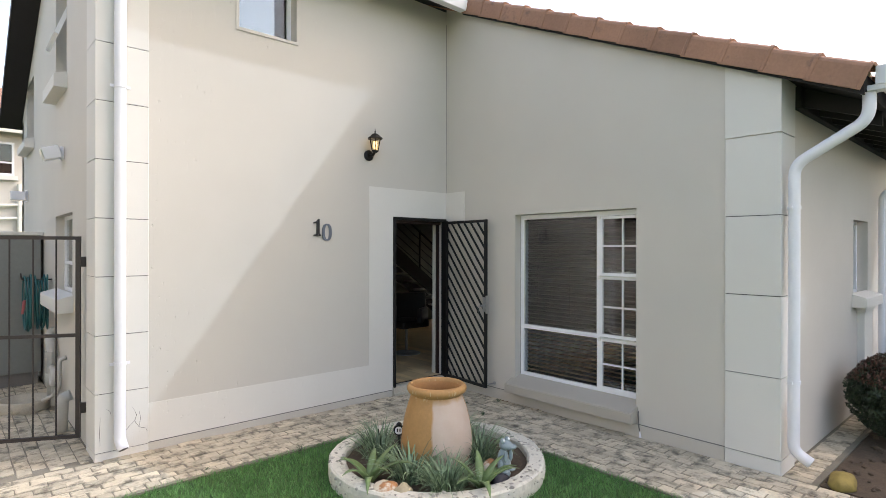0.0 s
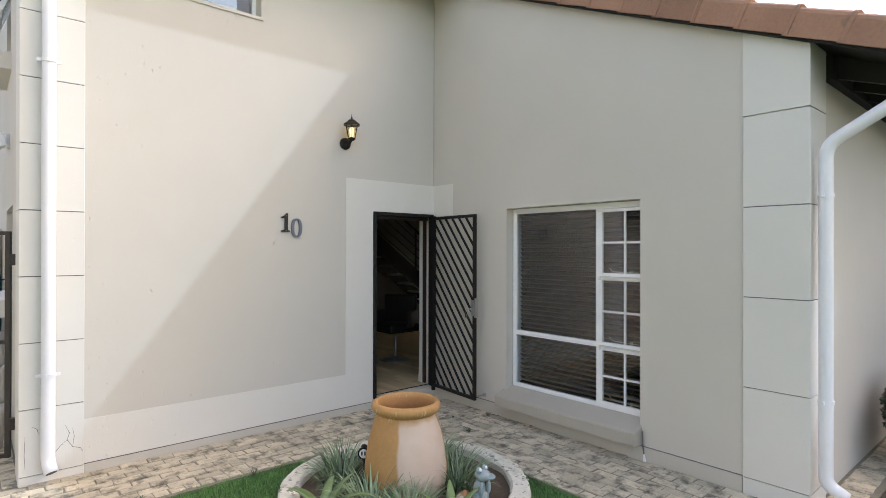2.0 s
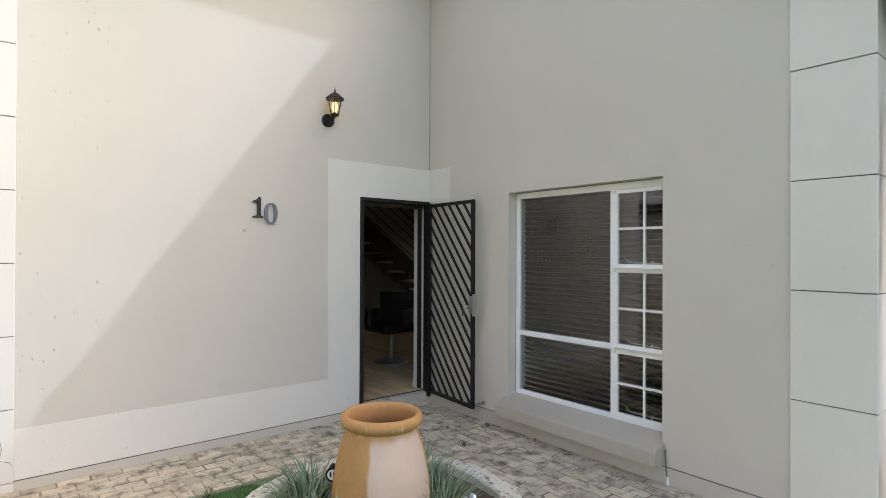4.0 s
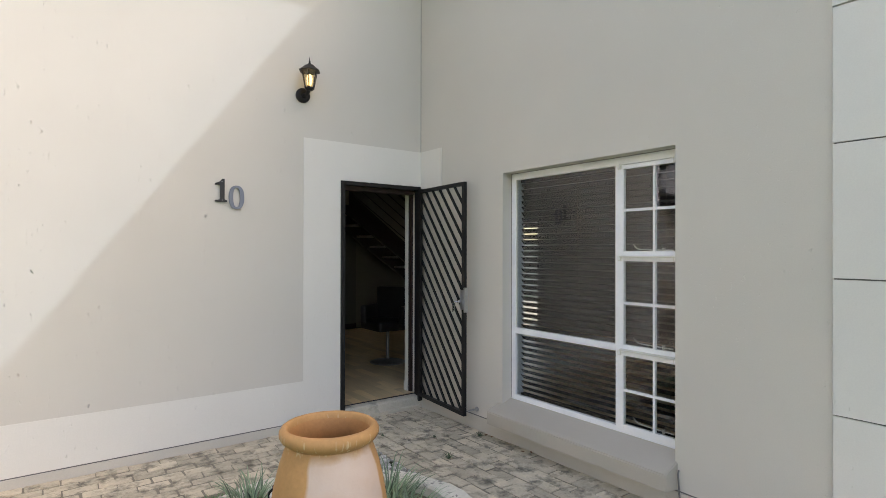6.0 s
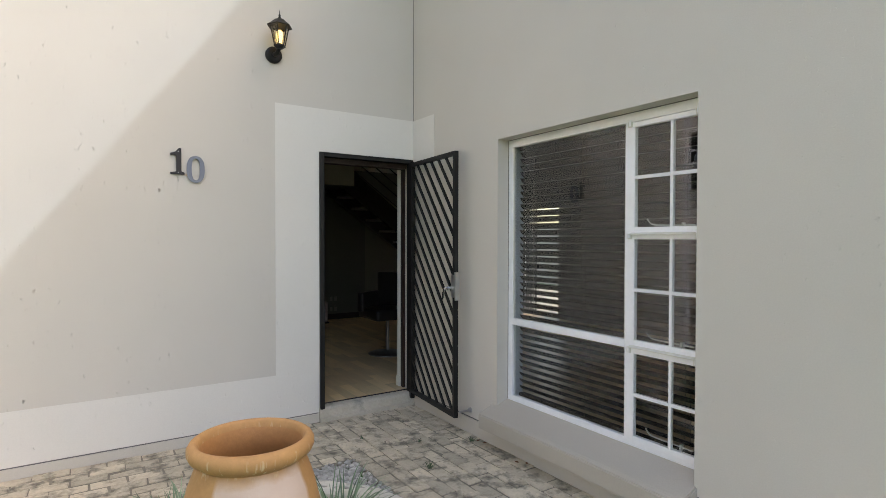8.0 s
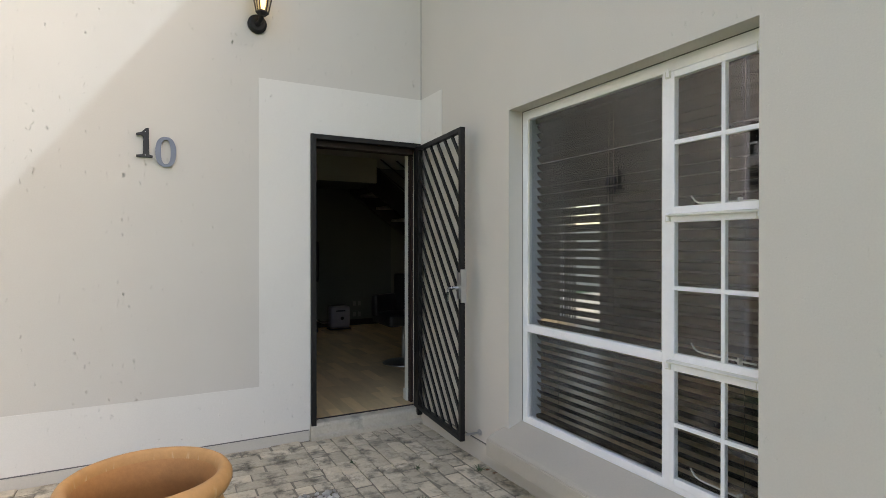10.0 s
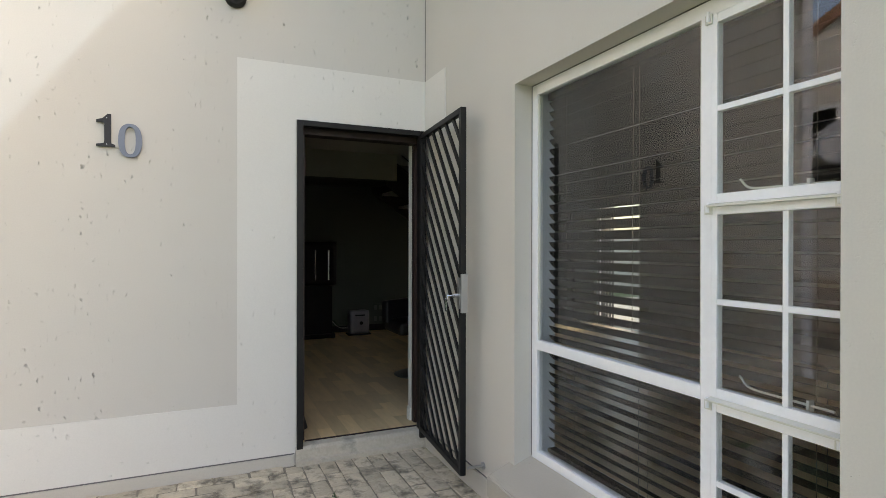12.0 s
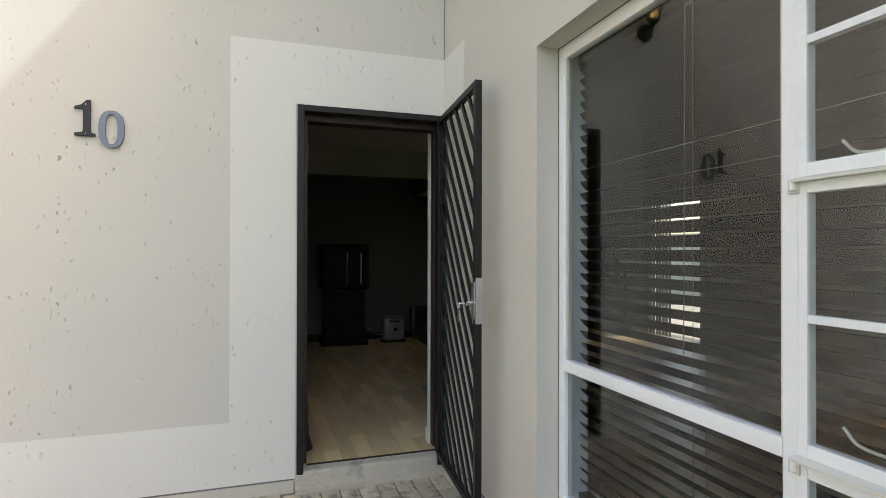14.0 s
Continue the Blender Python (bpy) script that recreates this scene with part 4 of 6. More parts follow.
def sill_block(name, axis, c0, c1, z, plane, out, high):
    o = [(-out, z - high), (0.02, z - high), (0.02, z + 0.02), (-out + 0.01, z - 0.02), (-out, z - 0.03)]
    if axis == "y":
        b = prism(o, c1 - c0, Matrix(((1, 0, 0, plane), (0, 0, 1, c0), (0, 1, 0, 0), (0, 0, 0, 1))))
    else:
        b = prism(o, c1 - c0, Matrix(((0, 0, 1, c0), (1, 0, 0, plane), (0, 1, 0, 0), (0, 0, 0, 1))))
    return structure(name, b, "quoin", "projecting pale plaster window sill", bevel=0.005)
sill_block("window_sill_3", "y", 1.20, 2.50, 1.28, X_LEFT, 0.14, 0.16)
sill_block("window_sill_4", "y", 1.58, 2.50, 3.60, X_LEFT, 0.12, 0.16)
sill_block("window_sill_5", "y", 4.68, 5.80, 3.38, X_LEFT, 0.12, 0.14)
sill_block("window_sill_6", "x", 2.38, 3.22, 1.27, Y_RIGHT, 0.13, 0.13)
structure("pilaster_garden", boxes((2.62, 3.02, Y_RIGHT - 0.07, Y_RIGHT, -0.1, 1.08), (2.58, 3.06, Y_RIGHT - 0.09, Y_RIGHT, 1.08, 1.13)), "quoin", "pale plaster upstand under the window", bevel=0.006)
op = thing("open_sash", (X_LEFT, 2.0, 4.25), "white steel top-hung sash pushed outwards", "window sash")
sm = Matrix.Translation((X_LEFT + 0.06, 0, 4.42)) @ Matrix.Rotation(math.radians(20), 4, "Y")
part("sash_frame", box(box(box(box(bmesh.new(), -0.02, 0.02, 1.68, 1.72, -0.42, 0, sm), -0.02, 0.02, 2.36, 2.40, -0.42, 0, sm), -0.02, 0.02, 1.72, 2.36, -0.42, -0.38, sm), -0.02, 0.02, 1.72, 2.36, -0.04, 0, sm), "white_paint", op)
part("pane", box(bmesh.new(), -0.002, 0.002, 1.72, 2.36, -0.38, -0.04, sm), "glass", op).visible_shadow = False

# floodlight on the side wall
fl = thing("floodlight", (X_LEFT, 1.86, 2.79), "white plastic outdoor floodlight on the side wall", "wall lamp")
part("bracket", boxes((X_LEFT - 0.03, X_LEFT, 1.82, 1.90, 2.72, 2.86)), "white_pvc", fl, bevel=0.004)
fm = Matrix.Translation((X_LEFT - 0.11, 1.86, 2.78)) @ Matrix.Rotation(math.radians(-18), 4, "Y")
part("housing", box(bmesh.new(), -0.08, 0.075, -0.10, 0.10, -0.065, 0.065, fm), "white_pvc", fl, bevel=0.012)
part("lens", box(bmesh.new(), -0.088, -0.081, -0.085, 0.085, -0.05, 0.05, fm), "cream_paint", fl, "cream frosted lens")
fl2 = thing("floodlight", (X_LEFT, 5.6, 2.6), "small pale outdoor lamp far along the side wall", "wall lamp")
part("housing", boxes((X_LEFT - 0.22, X_LEFT - 0.03, 5.52, 5.70, 2.52, 2.66)), "white_pvc", fl2, bevel=0.012)
part("bracket", boxes((X_LEFT - 0.03, X_LEFT, 5.56, 5.66, 2.50, 2.68)), "white_pvc", fl2)

# ---- yard gate, yard things ----
yg = thing("yard_gate", (X_LEFT - 0.03, 0.50, 0.02), "dark brown steel yard gate with upright bars, ajar", "gate")
M["brown_steel"] = material("brown_steel", (0.045, 0.035, 0.03), 0.5, vary=0.25, grain=40, stain=5, bump=0.08, coords="World")
yd = Vector((-0.88, 0.47, 0)).normalized()
ym_ = Matrix.Translation((X_LEFT - 0.042, 0.50, 0.045)) @ Matrix.Rotation(math.atan2(yd.y, yd.x), 4, "Z")
YH, YW = 1.825, 1.15
def ybox(u0, u1, z0, z1, w=0.03):
    return box(bmesh.new(), u0, u1, -w / 2, w / 2, z0, z1, ym_)
part("stile", ybox(0, 0.035, 0.03, YH), "brown_steel", yg)
part("stile", ybox(YW - 0.035, YW, 0.03, YH), "brown_steel", yg)
part("rail", ybox(0.035, YW - 0.035, YH - 0.03, YH), "brown_steel", yg)
part("rail", ybox(0.035, YW - 0.035, 0.93, 0.96), "brown_steel", yg)
part("rail", ybox(0.035, YW - 0.035, 0.03, 0.06), "brown_steel", yg)
for k in range(6):
    u = 0.19 + 0.178 * k
    part("bar", tube([ym_ @ Vector((u, 0, 0.06)), ym_ @ Vector((u, 0, YH - 0.03))], 0.007, 8), "brown_steel", yg)
for z in (0.30, 1.60):
    part("hinge", boxes((X_LEFT - 0.05, X_LEFT, 0.455, 0.49, z, z + 0.09)), "brown_steel", yg)

hose = thing("garden_hose", (X_LEFT - 0.08, 2.75, 1.0), "teal garden hose coiled on a wall hook", "hose")
M["hose"] = material("teal_hose", (0.006, 0.10, 0.105), 0.4, vary=0.3, grain=20, coords="World")
M["pink"] = material("faded_red_fitting", (0.45, 0.10, 0.10), 0.5)
for k in range(11):
    pts = []
    r0 = 0.17 + random.uniform(-0.025, 0.025)
    for i in range(25):
        a = 2 * math.pi * i / 24
        pts.append((-3.965 - 0.0215 * k + 0.012 * math.sin(a + k), 2.75 + r0 * 0.75 * math.sin(a) * (1.1 - 0.3 * math.cos(a)), 1.12 + (r0 * 1.75) * math.cos(a)))
    part("coil", tube(pts, 0.0095, 7, False), "hose", hose, smooth=True)
part("hook", tube(bent([(X_LEFT, 2.75, 1.39), (X_LEFT - 0.29, 2.75, 1.39), (X_LEFT - 0.30, 2.75, 1.47)], 0.03), 0.009, 8), "brown_steel", hose)
part("nozzle", tube([(-4.19, 2.65, 1.16), (-4.21, 2.65, 1.0)], [0.018, 0.012], 10), "pink", hose, "faded red hose fitting")

M["grey_metal"] = material("grey_metal_sheet", (0.20, 0.21, 0.20), 0.45, 0.3, vary=0.15, grain=20, stain=1.2, bump=0.03, coords="World")
cabn = thing("storage_cabinet", (-4.6, 3.8, 0.0), "tall grey metal storage cabinet standing in the yard", "cabinet")
part("body", boxes((-5.25, -3.95, 3.5, 4.15, 0.16, 1.93)), "grey_metal", cabn, bevel=0.012)
part("top", boxes((-5.28, -3.93, 3.47, 4.18, 1.93, 1.975)), "quoin", cabn, "pale lid", bevel=0.006)
# shadow gap under the body, made as a near-black block
part("foot", boxes((-5.22, -3.98, 3.54, 4.11, -0.005, 0.16)), "joint", cabn, "dark block standing for the shadow gap under the cabinet")
M["drain_pvc"] = material("weathered_pvc", (0.5, 0.49, 0.45), 0.6, vary=0.2, grain=15, stain=4, coords="World")
dr = thing("drain_pipe", (X_LEFT - 0.06, 2.1, 0), "weathered white branched drain pipe rising against the wall", "pipes")
part("riser", tube(bent([(X_LEFT - 0.07, 2.15, 0.02), (X_LEFT - 0.07, 2.15, 0.62), (X_LEFT - 0.07, 2.35, 0.78), (X_LEFT - 0.02, 2.4, 0.82)], 0.08), 0.045, 12), "drain_pvc", dr, smooth=True)
part("trap", tube(bent([(X_LEFT - 0.07, 1.95, 0.05), (X_LEFT - 0.07, 1.95, 0.42), (X_LEFT - 0.07, 2.10, 0.45)], 0.06), 0.028, 10), "drain_pvc", dr, smooth=True)
for z in (0.30, 0.55):
    part("collar", turned([(0.046, 0), (0.058, 0), (0.058, 0.07), (0.046, 0.07)], (X_LEFT - 0.07, 2.15, z), 16, close=True), "drain_pvc", dr)
part("waste_pipe", tube(bent([(X_LEFT, 1.62, 0.62), (X_LEFT - 0.06, 1.62, 0.60), (X_LEFT - 0.06, 1.66, 0.30), (X_LEFT - 0.08, 1.95, 0.16), (X_LEFT - 0.16, 2.05, 0.10)], 0.05), 0.022, 10), "drain_pvc", dr, smooth=True)
part("trap_bowl", tube(bent([(X_LEFT - 0.07, 1.80, 0.48), (X_LEFT - 0.09, 1.80, 0.30), (X_LEFT - 0.09, 1.98, 0.30), (X_LEFT - 0.07, 2.02, 0.46)], 0.07), 0.026, 10), "drain_pvc", dr, smooth=True)
part("bend", tube(bent([(X_LEFT - 0.05, 0.98, 0.36), (X_LEFT - 0.11, 1.0, 0.34), (X_LEFT - 0.12, 1.0, 0.02)], 0.1, 8), 0.05, 14), "drain_pvc", dr, smooth=True)
gl = thing("gully_basin", (-4.22, 2.25, 0), "round concrete drain gully basin on the paving", "drain")
part("rim", turned([(0.25, 0.0), (0.26, 0.13), (0.24, 0.145), (0.215, 0.14), (0.20, 0.05), (0.10, 0.03)], (-4.22, 2.25, -0.03), 24), "concrete", gl, smooth=True)

# ---- neighbouring houses ----
def far_house(name, x0, x1, y0, y1, eave, ridge_axis, wins, label, slope=0.45):
    """Two-storey house: four walls, gable roof with overhang, windows with frame, pane and sill."""
    h = thing(name, ((x0 + x1) / 2, (y0 + y1) / 2, -0.1), label, "house")
    part("wall", boxes((x0, x1, y0, y1, -0.1, eave)), "wall", h)
    o = 0.45
    if ridge_axis == "x":
        mid, half = (y0 + y1) / 2, (y1 - y0) / 2
        rz = eave + half * slope
        m = Matrix(((0, 0, 1, x0), (1, 0, 0, 0), (0, 1, 0, 0), (0, 0, 0, 1)))
        part("gable", prism([(y0, eave), (y1, eave), (mid, rz)], x1 - x0, m), "wall", h)
        ov = 0.06
        mo = Matrix(((0, 0, 1, x0 - ov), (1, 0, 0, 0), (0, 1, 0, 0), (0, 0, 0, 1)))
        length = x1 - x0 + 2 * ov
    else:
        mid, half = (x0 + x1) / 2, (x1 - x0) / 2
        rz = eave + half * slope
        m = Matrix(((1, 0, 0, 0), (0, 0, 1, y0), (0, 1, 0, 0), (0, 0, 0, 1)))
        part("gable", prism([(x0, eave), (x1, eave), (mid, rz)], y1 - y0, m), "wall", h)
        mo = Matrix(((1, 0, 0, 0), (0, 0, 1, y0 - o), (0, 1, 0, 0), (0, 0, 0, 1)))
        length = y1 - y0 + 2 * o
    for s in (-1, 1):
        a = mid + s * (half + o)
        part("roof", prism([(a, eave - o * slope), (mid, rz), (mid, rz + 0.2), (a, eave - o * slope + 0.2)], length, mo), "tile", h, "clay-tiled roof slope")
        part("fascia", prism([(a, eave - o * slope - 0.06), (a + s * 0.03, eave - o * slope - 0.06), (a + s * 0.03, eave - o * slope + 0.16), (a, eave - o * slope + 0.16)], length, mo), "cream_paint", h)
    for side, a0, a1, z0, z1 in wins:
        if side == "y0":
            B = lambda u0, u1, d0, d1, w0, w1: boxes((u0, u1, y0 - d1, y0 - d0, w0, w1))
        else:
            B = lambda u0, u1, d0, d1, w0, w1: boxes((x1 + d0, x1 + d1, u0, u1, w0, w1))
        # no hole in the wall: a dark plate plays the unlit room
        wob = part("window", B(a0, a1, 0.002, 0.012, z0, z1), "slat", h, "dark plate standing for the unlit window opening")
        for f0, f1, g0, g1 in ((a0, a0 + 0.06, z0, z1), (a1 - 0.06, a1, z0, z1), (a0 + 0.06, a1 - 0.06, z0, z0 + 0.06), (a0 + 0.06, a1 - 0.06, z1 - 0.06, z1), (a0 + 0.06, a1 - 0.06, z0 + (z1 - z0) * 0.36, z0 + (z1 - z0) * 0.36 + 0.05)):
            part("frame", B(f0, f1, 0.013, 0.05, g0, g1), "white_paint", wob)
        part("pane", B(a0 + 0.06, a1 - 0.06, 0.02, 0.024, z0 + 0.06, z1 - 0.06), "glass", wob)
        part("sill", B(a0 - 0.08, a1 + 0.08, 0.002, 0.12, z0 - 0.14, z0 - 0.01), "quoin", wob)
    return h
nb = far_house("neighbour_house", -15.5, -8.0, -4.2, 3.7, 4.45, "x", [("x1", 2.05, 2.62, 3.02, 3.75), ("x1", -1.6, -0.4, 3.0, 4.0), ("x1", -2.0, 0.2, 0.6, 1.9)], "beige two-storey neighbouring house with a brown tiled roof")
for z in (2.52, 2.68):
    part("string_course", boxes((-8.0, -7.94, -4.2, 3.7, z, z + 0.06)), "dark_wood", nb)
dish = thing("satellite_dish", (-8.0, 1.75, 2.6), "pale grey satellite dish on the neighbouring house wall", "satellite dish")
dp = Matrix.Translation((-7.62, 1.78, 3.02)) @ Matrix.Rotation(math.radians(70), 4, "Y") @ Matrix.Rotation(math.radians(20), 4, "X")
db = turned([(0.02, -0.06), (0.2, -0.045), (0.32, -0.01), (0.40, 0.03), (0.405, 0.034), (0.32, 0.0), (0.2, -0.035), (0.02, -0.05)], (0, 0, 0), 28)
bmesh.ops.transform(db, matrix=dp, verts=db.verts[:])
M["dish"] = material("dish_paint", (0.42, 0.43, 0.45), 0.5, vary=0.08, coords="World")
part("reflector", db, "dish", dish, smooth=True)
part("bracket", tube(bent([(-8.0, 1.75, 2.8), (-7.75, 1.75, 2.8), (-7.68, 1.77, 3.0)], 0.08), 0.022, 8), "zinc", dish)
part("feed_arm", tube([(-7.62, 1.78, 2.68), (-7.25, 1.72, 2.95)], 0.012, 8), "zinc", dish)
far_house("distant_house", -9.5, -2.2, 15.7, 24.0, 5.45, "x", [("y0", -3.98, -3.42, 3.95, 4.95), ("y0", -3.98, -3.42, 0.8, 2.2)], "cream two-storey house beyond the yard with a grey tiled roof")
dd = thing("drain_pipe", (-3.3, 15.6, 0), "cream branched drain pipe on the far house wall", "pipes")
part("riser", tube([(-3.30, 15.62, -0.1), (-3.30, 15.62, 3.7)], 0.06, 10), "cream_paint", dd)
part("branch", tube([(-3.9, 15.62, 3.02), (-2.9, 15.62, 3.10)], 0.05, 10), "cream_paint", dd)
part("branch", tube([(-3.9, 15.62, 2.62), (-2.9, 15.62, 2.70)], 0.04, 10), "cream_paint", dd)
# unseen wall, added to block the sun from the eaves wall and bed
structure("boundary_house_wall", boxes((5.0, 5.25, -12.9, -4.9, -0.1, 6.2)), "wall", "plain beige wall added out of view to shade the eaves side")
structure("boundary_wall_south", boxes((-16, 12, -13.2, -13.0, -0.1, 1.9)), "wall", "plain beige boundary wall")
structure("boundary_wall_east", boxes((11.0, 11.2, -13.0, 16, -0.1, 1.9)), "wall", "plain beige boundary wall")

# ---- planter ring, pot, plants ----
PCX, PCY = -1.868, -1.937
R_OUT, R_IN, R_TOP = 0.865, 0.735, 0.108
SOIL_Z = 0.05
M["ring"] = material("aggregate_concrete", (0.70, 0.67, 0.57), 0.9, vary=0.2, grain=45, stain=6, bump=0.5, coords="World", dirt=((0.30, 0.27, 0.21), 6.0, 0.55, 0.8))
M["chip"] = material("aggregate_chip", (0.56, 0.53, 0.45), 0.8, vary=0.3, grain=30, stain=20, bump=0.2, island=0.6, coords="World")
ring_t = thing("planter_ring", (PCX, PCY, -0.02), "round planter ring of pale exposed-aggregate concrete", "planter")
rb = bmesh.new()
SEG = 96
prof = [(R_OUT, -0.06), (R_OUT + 0.006, 0.05), (R_OUT, R_TOP - 0.012), (R_OUT - 0.015, R_TOP), (R_IN + 0.015, R_TOP), (R_IN, R_TOP - 0.015), (R_IN - 0.01, -0.06)]
rings = []
for k in range(SEG):
    a = 2 * math.pi * k / SEG
    row = []
    for r, z in prof:
        n_ = noise.noise(Vector((math.cos(a) * 5 * r, math.sin(a) * 5 * r, z * 12)))
        n2_ = noise.noise(Vector((math.cos(a) * 22, math.sin(a) * 22, z * 30 + r * 20)))
        row.append(rb.verts.new((PCX + (r + n_ * 0.012 + n2_ * 0.006) * math.cos(a), PCY + (r + n_ * 0.012 + n2_ * 0.006) * math.sin(a), z + (n_ * 0.006 + n2_ * 0.004 if z > 0.05 else 0))))
    rings.append(row)
for k in range(SEG):
    a, c = rings[k], rings[(k + 1) % SEG]
    for i in range(len(prof) - 1):
        rb.faces.new((a[i], c[i], c[i + 1], a[i + 1]))
bmesh.ops.recalc_face_normals(rb, faces=rb.faces[:])
part("ring_body", rb, "ring", ring_t)


def pebble(bm, c, r, flat=0.6, rnd=random):
    """A small uneven stone."""
    t = bmesh.ops.create_icosphere(bm, subdivisions=1, radius=r)
    m = Matrix.Translation(c) @ Euler((rnd.uniform(-0.4, 0.4), rnd.uniform(-0.4, 0.4), rnd.uniform(0, 6.3))).to_matrix().to_4x4() @ Matrix.Diagonal((rnd.uniform(0.8, 1.35), rnd.uniform(0.7, 1.0), flat, 1))
    for v in t["verts"]:
        v.co = m @ (v.co * rnd.uniform(0.82, 1.12))


chips = bmesh.new()
for k in range(420):
    a, r = random.uniform(0, 2 * math.pi), random.uniform(R_IN + 0.015, R_OUT - 0.01)
    pebble(chips, (PCX + r * math.cos(a), PCY + r * math.sin(a), R_TOP - 0.004), random.uniform(0.008, 0.026), 0.35)
for k in range(120):
    a, z = random.uniform(math.pi * 0.9, math.pi * 1.9), random.uniform(0.0, 0.1)
    pebble(chips, (PCX + R_OUT * math.cos(a), PCY + R_OUT * math.sin(a), z), random.uniform(0.008, 0.016), 0.7)
part("stone_chips", chips, "chip", ring_t, "grey and white stone chips", kind="stuff")

sb = bmesh.new()
NS = 48
for r_i in range(13):
    r = (R_IN + 0.01) * r_i / 12
    for k in range(NS):
        a = 2 * math.pi * k / NS
        x, y = PCX + r * math.cos(a), PCY + r * math.sin(a)
        sb.verts.new((x, y, SOIL_Z + 0.02 * noise.noise(Vector((x * 5, y * 5, 0))) + 0.012 * noise.noise(Vector((x * 19, y * 19, 3)))))
sb.verts.ensure_lookup_table()
for r_i in range(12):
    for k in range(NS):
        a, c = r_i * NS + k, r_i * NS + (k + 1) % NS
        f = (a, a + NS, c + NS, c)
        if r_i == 0:
            continue
        sb.faces.new([sb.verts[i] for i in f])
single("planter_soil", sb, "soil", (PCX, PCY, 0.0), "dark brown soil inside the planter ring", "soil", kind="stuff", smooth=True)

# pot with a wiped lime-white face
M["pot"] = material("terracotta_pot", (0.50, 0.265, 0.10), 0.72, vary=0.2, grain=40, stain=6, bump=0.15, coords="World")
nt = M["pot"].node_tree
L = nt.links.new
bsdf = nt.nodes["Principled BSDF"]
src = bsdf.inputs["Base Color"].links[0].from_socket
tc = nt.nodes.new("ShaderNodeTexCoord")
sep = nt.nodes.new("ShaderNodeSeparateXYZ")
L(tc.outputs["Object"], sep.inputs[0])
at = nt.nodes.new("ShaderNodeMath")
at.operation = "ARCTAN2"
L(sep.outputs[1], at.inputs[0]), L(sep.outputs[0], at.inputs[1])
wob = nt.nodes.new("ShaderNodeTexNoise")
wob.inputs["Scale"].default_value, wob.inputs["Detail"].default_value = 9, 5
L(tc.outputs["Object"], wob.inputs["Vector"])
def mth(op, a, b=None, clamp=False):
    n = nt.nodes.new("ShaderNodeMath")
    n.operation, n.use_clamp = op, clamp
    for i, v in enumerate((a, b)):
        if v is None:
            continue
        if isinstance(v, (int, float)):
            n.inputs[i].default_value = v
        else:
            L(v, n.inputs[i])
    return n.outputs[0]
# lime wash covers the face between two angles and below the neck
POT_MID, POT_HALF = math.radians(-94), math.radians(47)
dist = mth("ABSOLUTE", mth("SUBTRACT", at.outputs[0], POT_MID))
edge = mth("ADD", dist, mth("MULTIPLY", wob.outputs[0], 0.14))
in_ang = mth("MULTIPLY", mth("SUBTRACT", POT_HALF + 0.07, edge), 13.0, True)
in_z = mth("MULTIPLY", mth("SUBTRACT", mth("ADD", 0.515, mth("MULTIPLY", wob.outputs[0], 0.06)), sep.outputs[2]), 22.0, True)
fade = mth("MULTIPLY", mth("MULTIPLY", in_ang, in_z), mth("ADD", 0.62, mth("MULTIPLY", wob.outputs[0], 0.45)), True)
mix = nt.nodes.new("ShaderNodeMix")
mix.data_type = "RGBA"
L(fade, mix.inputs[0]), L(src, mix.inputs[6])
mix.inputs[7].default_value = (0.62, 0.50, 0.42, 1)
# pale lime runs under the lip
runs = nt.nodes.new("ShaderNodeTexNoise")
rm = nt.nodes.new("ShaderNodeMapping")
rm.inputs["Scale"].default_value = (60, 60, 5)
L(tc.outputs["Object"], rm.inputs["Vector"]), L(rm.outputs[0], runs.inputs["Vector"])
runs.inputs["Scale"].default_value = 1.0
rz1 = mth("MULTIPLY", mth("SUBTRACT", sep.outputs[2], 0.50), 25.0, True)
rz2 = mth("MULTIPLY", mth("SUBTRACT", 0.615, sep.outputs[2]), 30.0, True)
rr = mth("MULTIPLY", mth("MULTIPLY", rz1, rz2), mth("MULTIPLY", mth("SUBTRACT", runs.outputs[0], 0.60), 9.0, True), True)
mix2 = nt.nodes.new("ShaderNodeMix")
mix2.data_type = "RGBA"
L(rr, mix2.inputs[0]), L(mix.outputs[2], mix2.inputs[6])
mix2.inputs[7].default_value = (0.60, 0.46, 0.27, 1)
L(mix2.outputs[2], bsdf.inputs["Base Color"])
pot = thing("terracotta_pot", (PCX, PCY, 0.045), "large terracotta pot, orange with a lime-white worn face", "pot")
pz = 0.045
body = [(0.24, 0.0), (0.272, 0.03), (0.288, 0.09), (0.290, 0.16), (0.284, 0.24), (0.268, 0.34), (0.243, 0.44), (0.217, 0.51), (0.206, 0.54)]
lip = [(0.206, 0.54), (0.216, 0.55), (0.234, 0.562), (0.243, 0.58), (0.243, 0.598), (0.234, 0.614), (0.222, 0.622), (0.212, 0.622), (0.202, 0.612), (0.198, 0.59)]
inside = [(0.198, 0.59), (0.190, 0.54), (0.20, 0.50), (0.225, 0.44), (0.25, 0.34), (0.262, 0.22), (0.24, 0.10), (0.16, 0.05)]
pb = bmesh.new()
turned(body, (PCX, PCY, pz), 64, pb)
bmesh.ops.delete(pb, geom=[f for f in pb.faces if len(f.verts) > 4 and f.calc_center_median().z > 0.3], context="FACES")
for v in pb.verts:
    v.co.x += 0.004 * noise.noise(v.co * 6)
    v.co.y += 0.004 * noise.noise(v.co * 6 + Vector((9, 0, 0)))
part("pot_body", pb, "pot", pot, smooth=True)
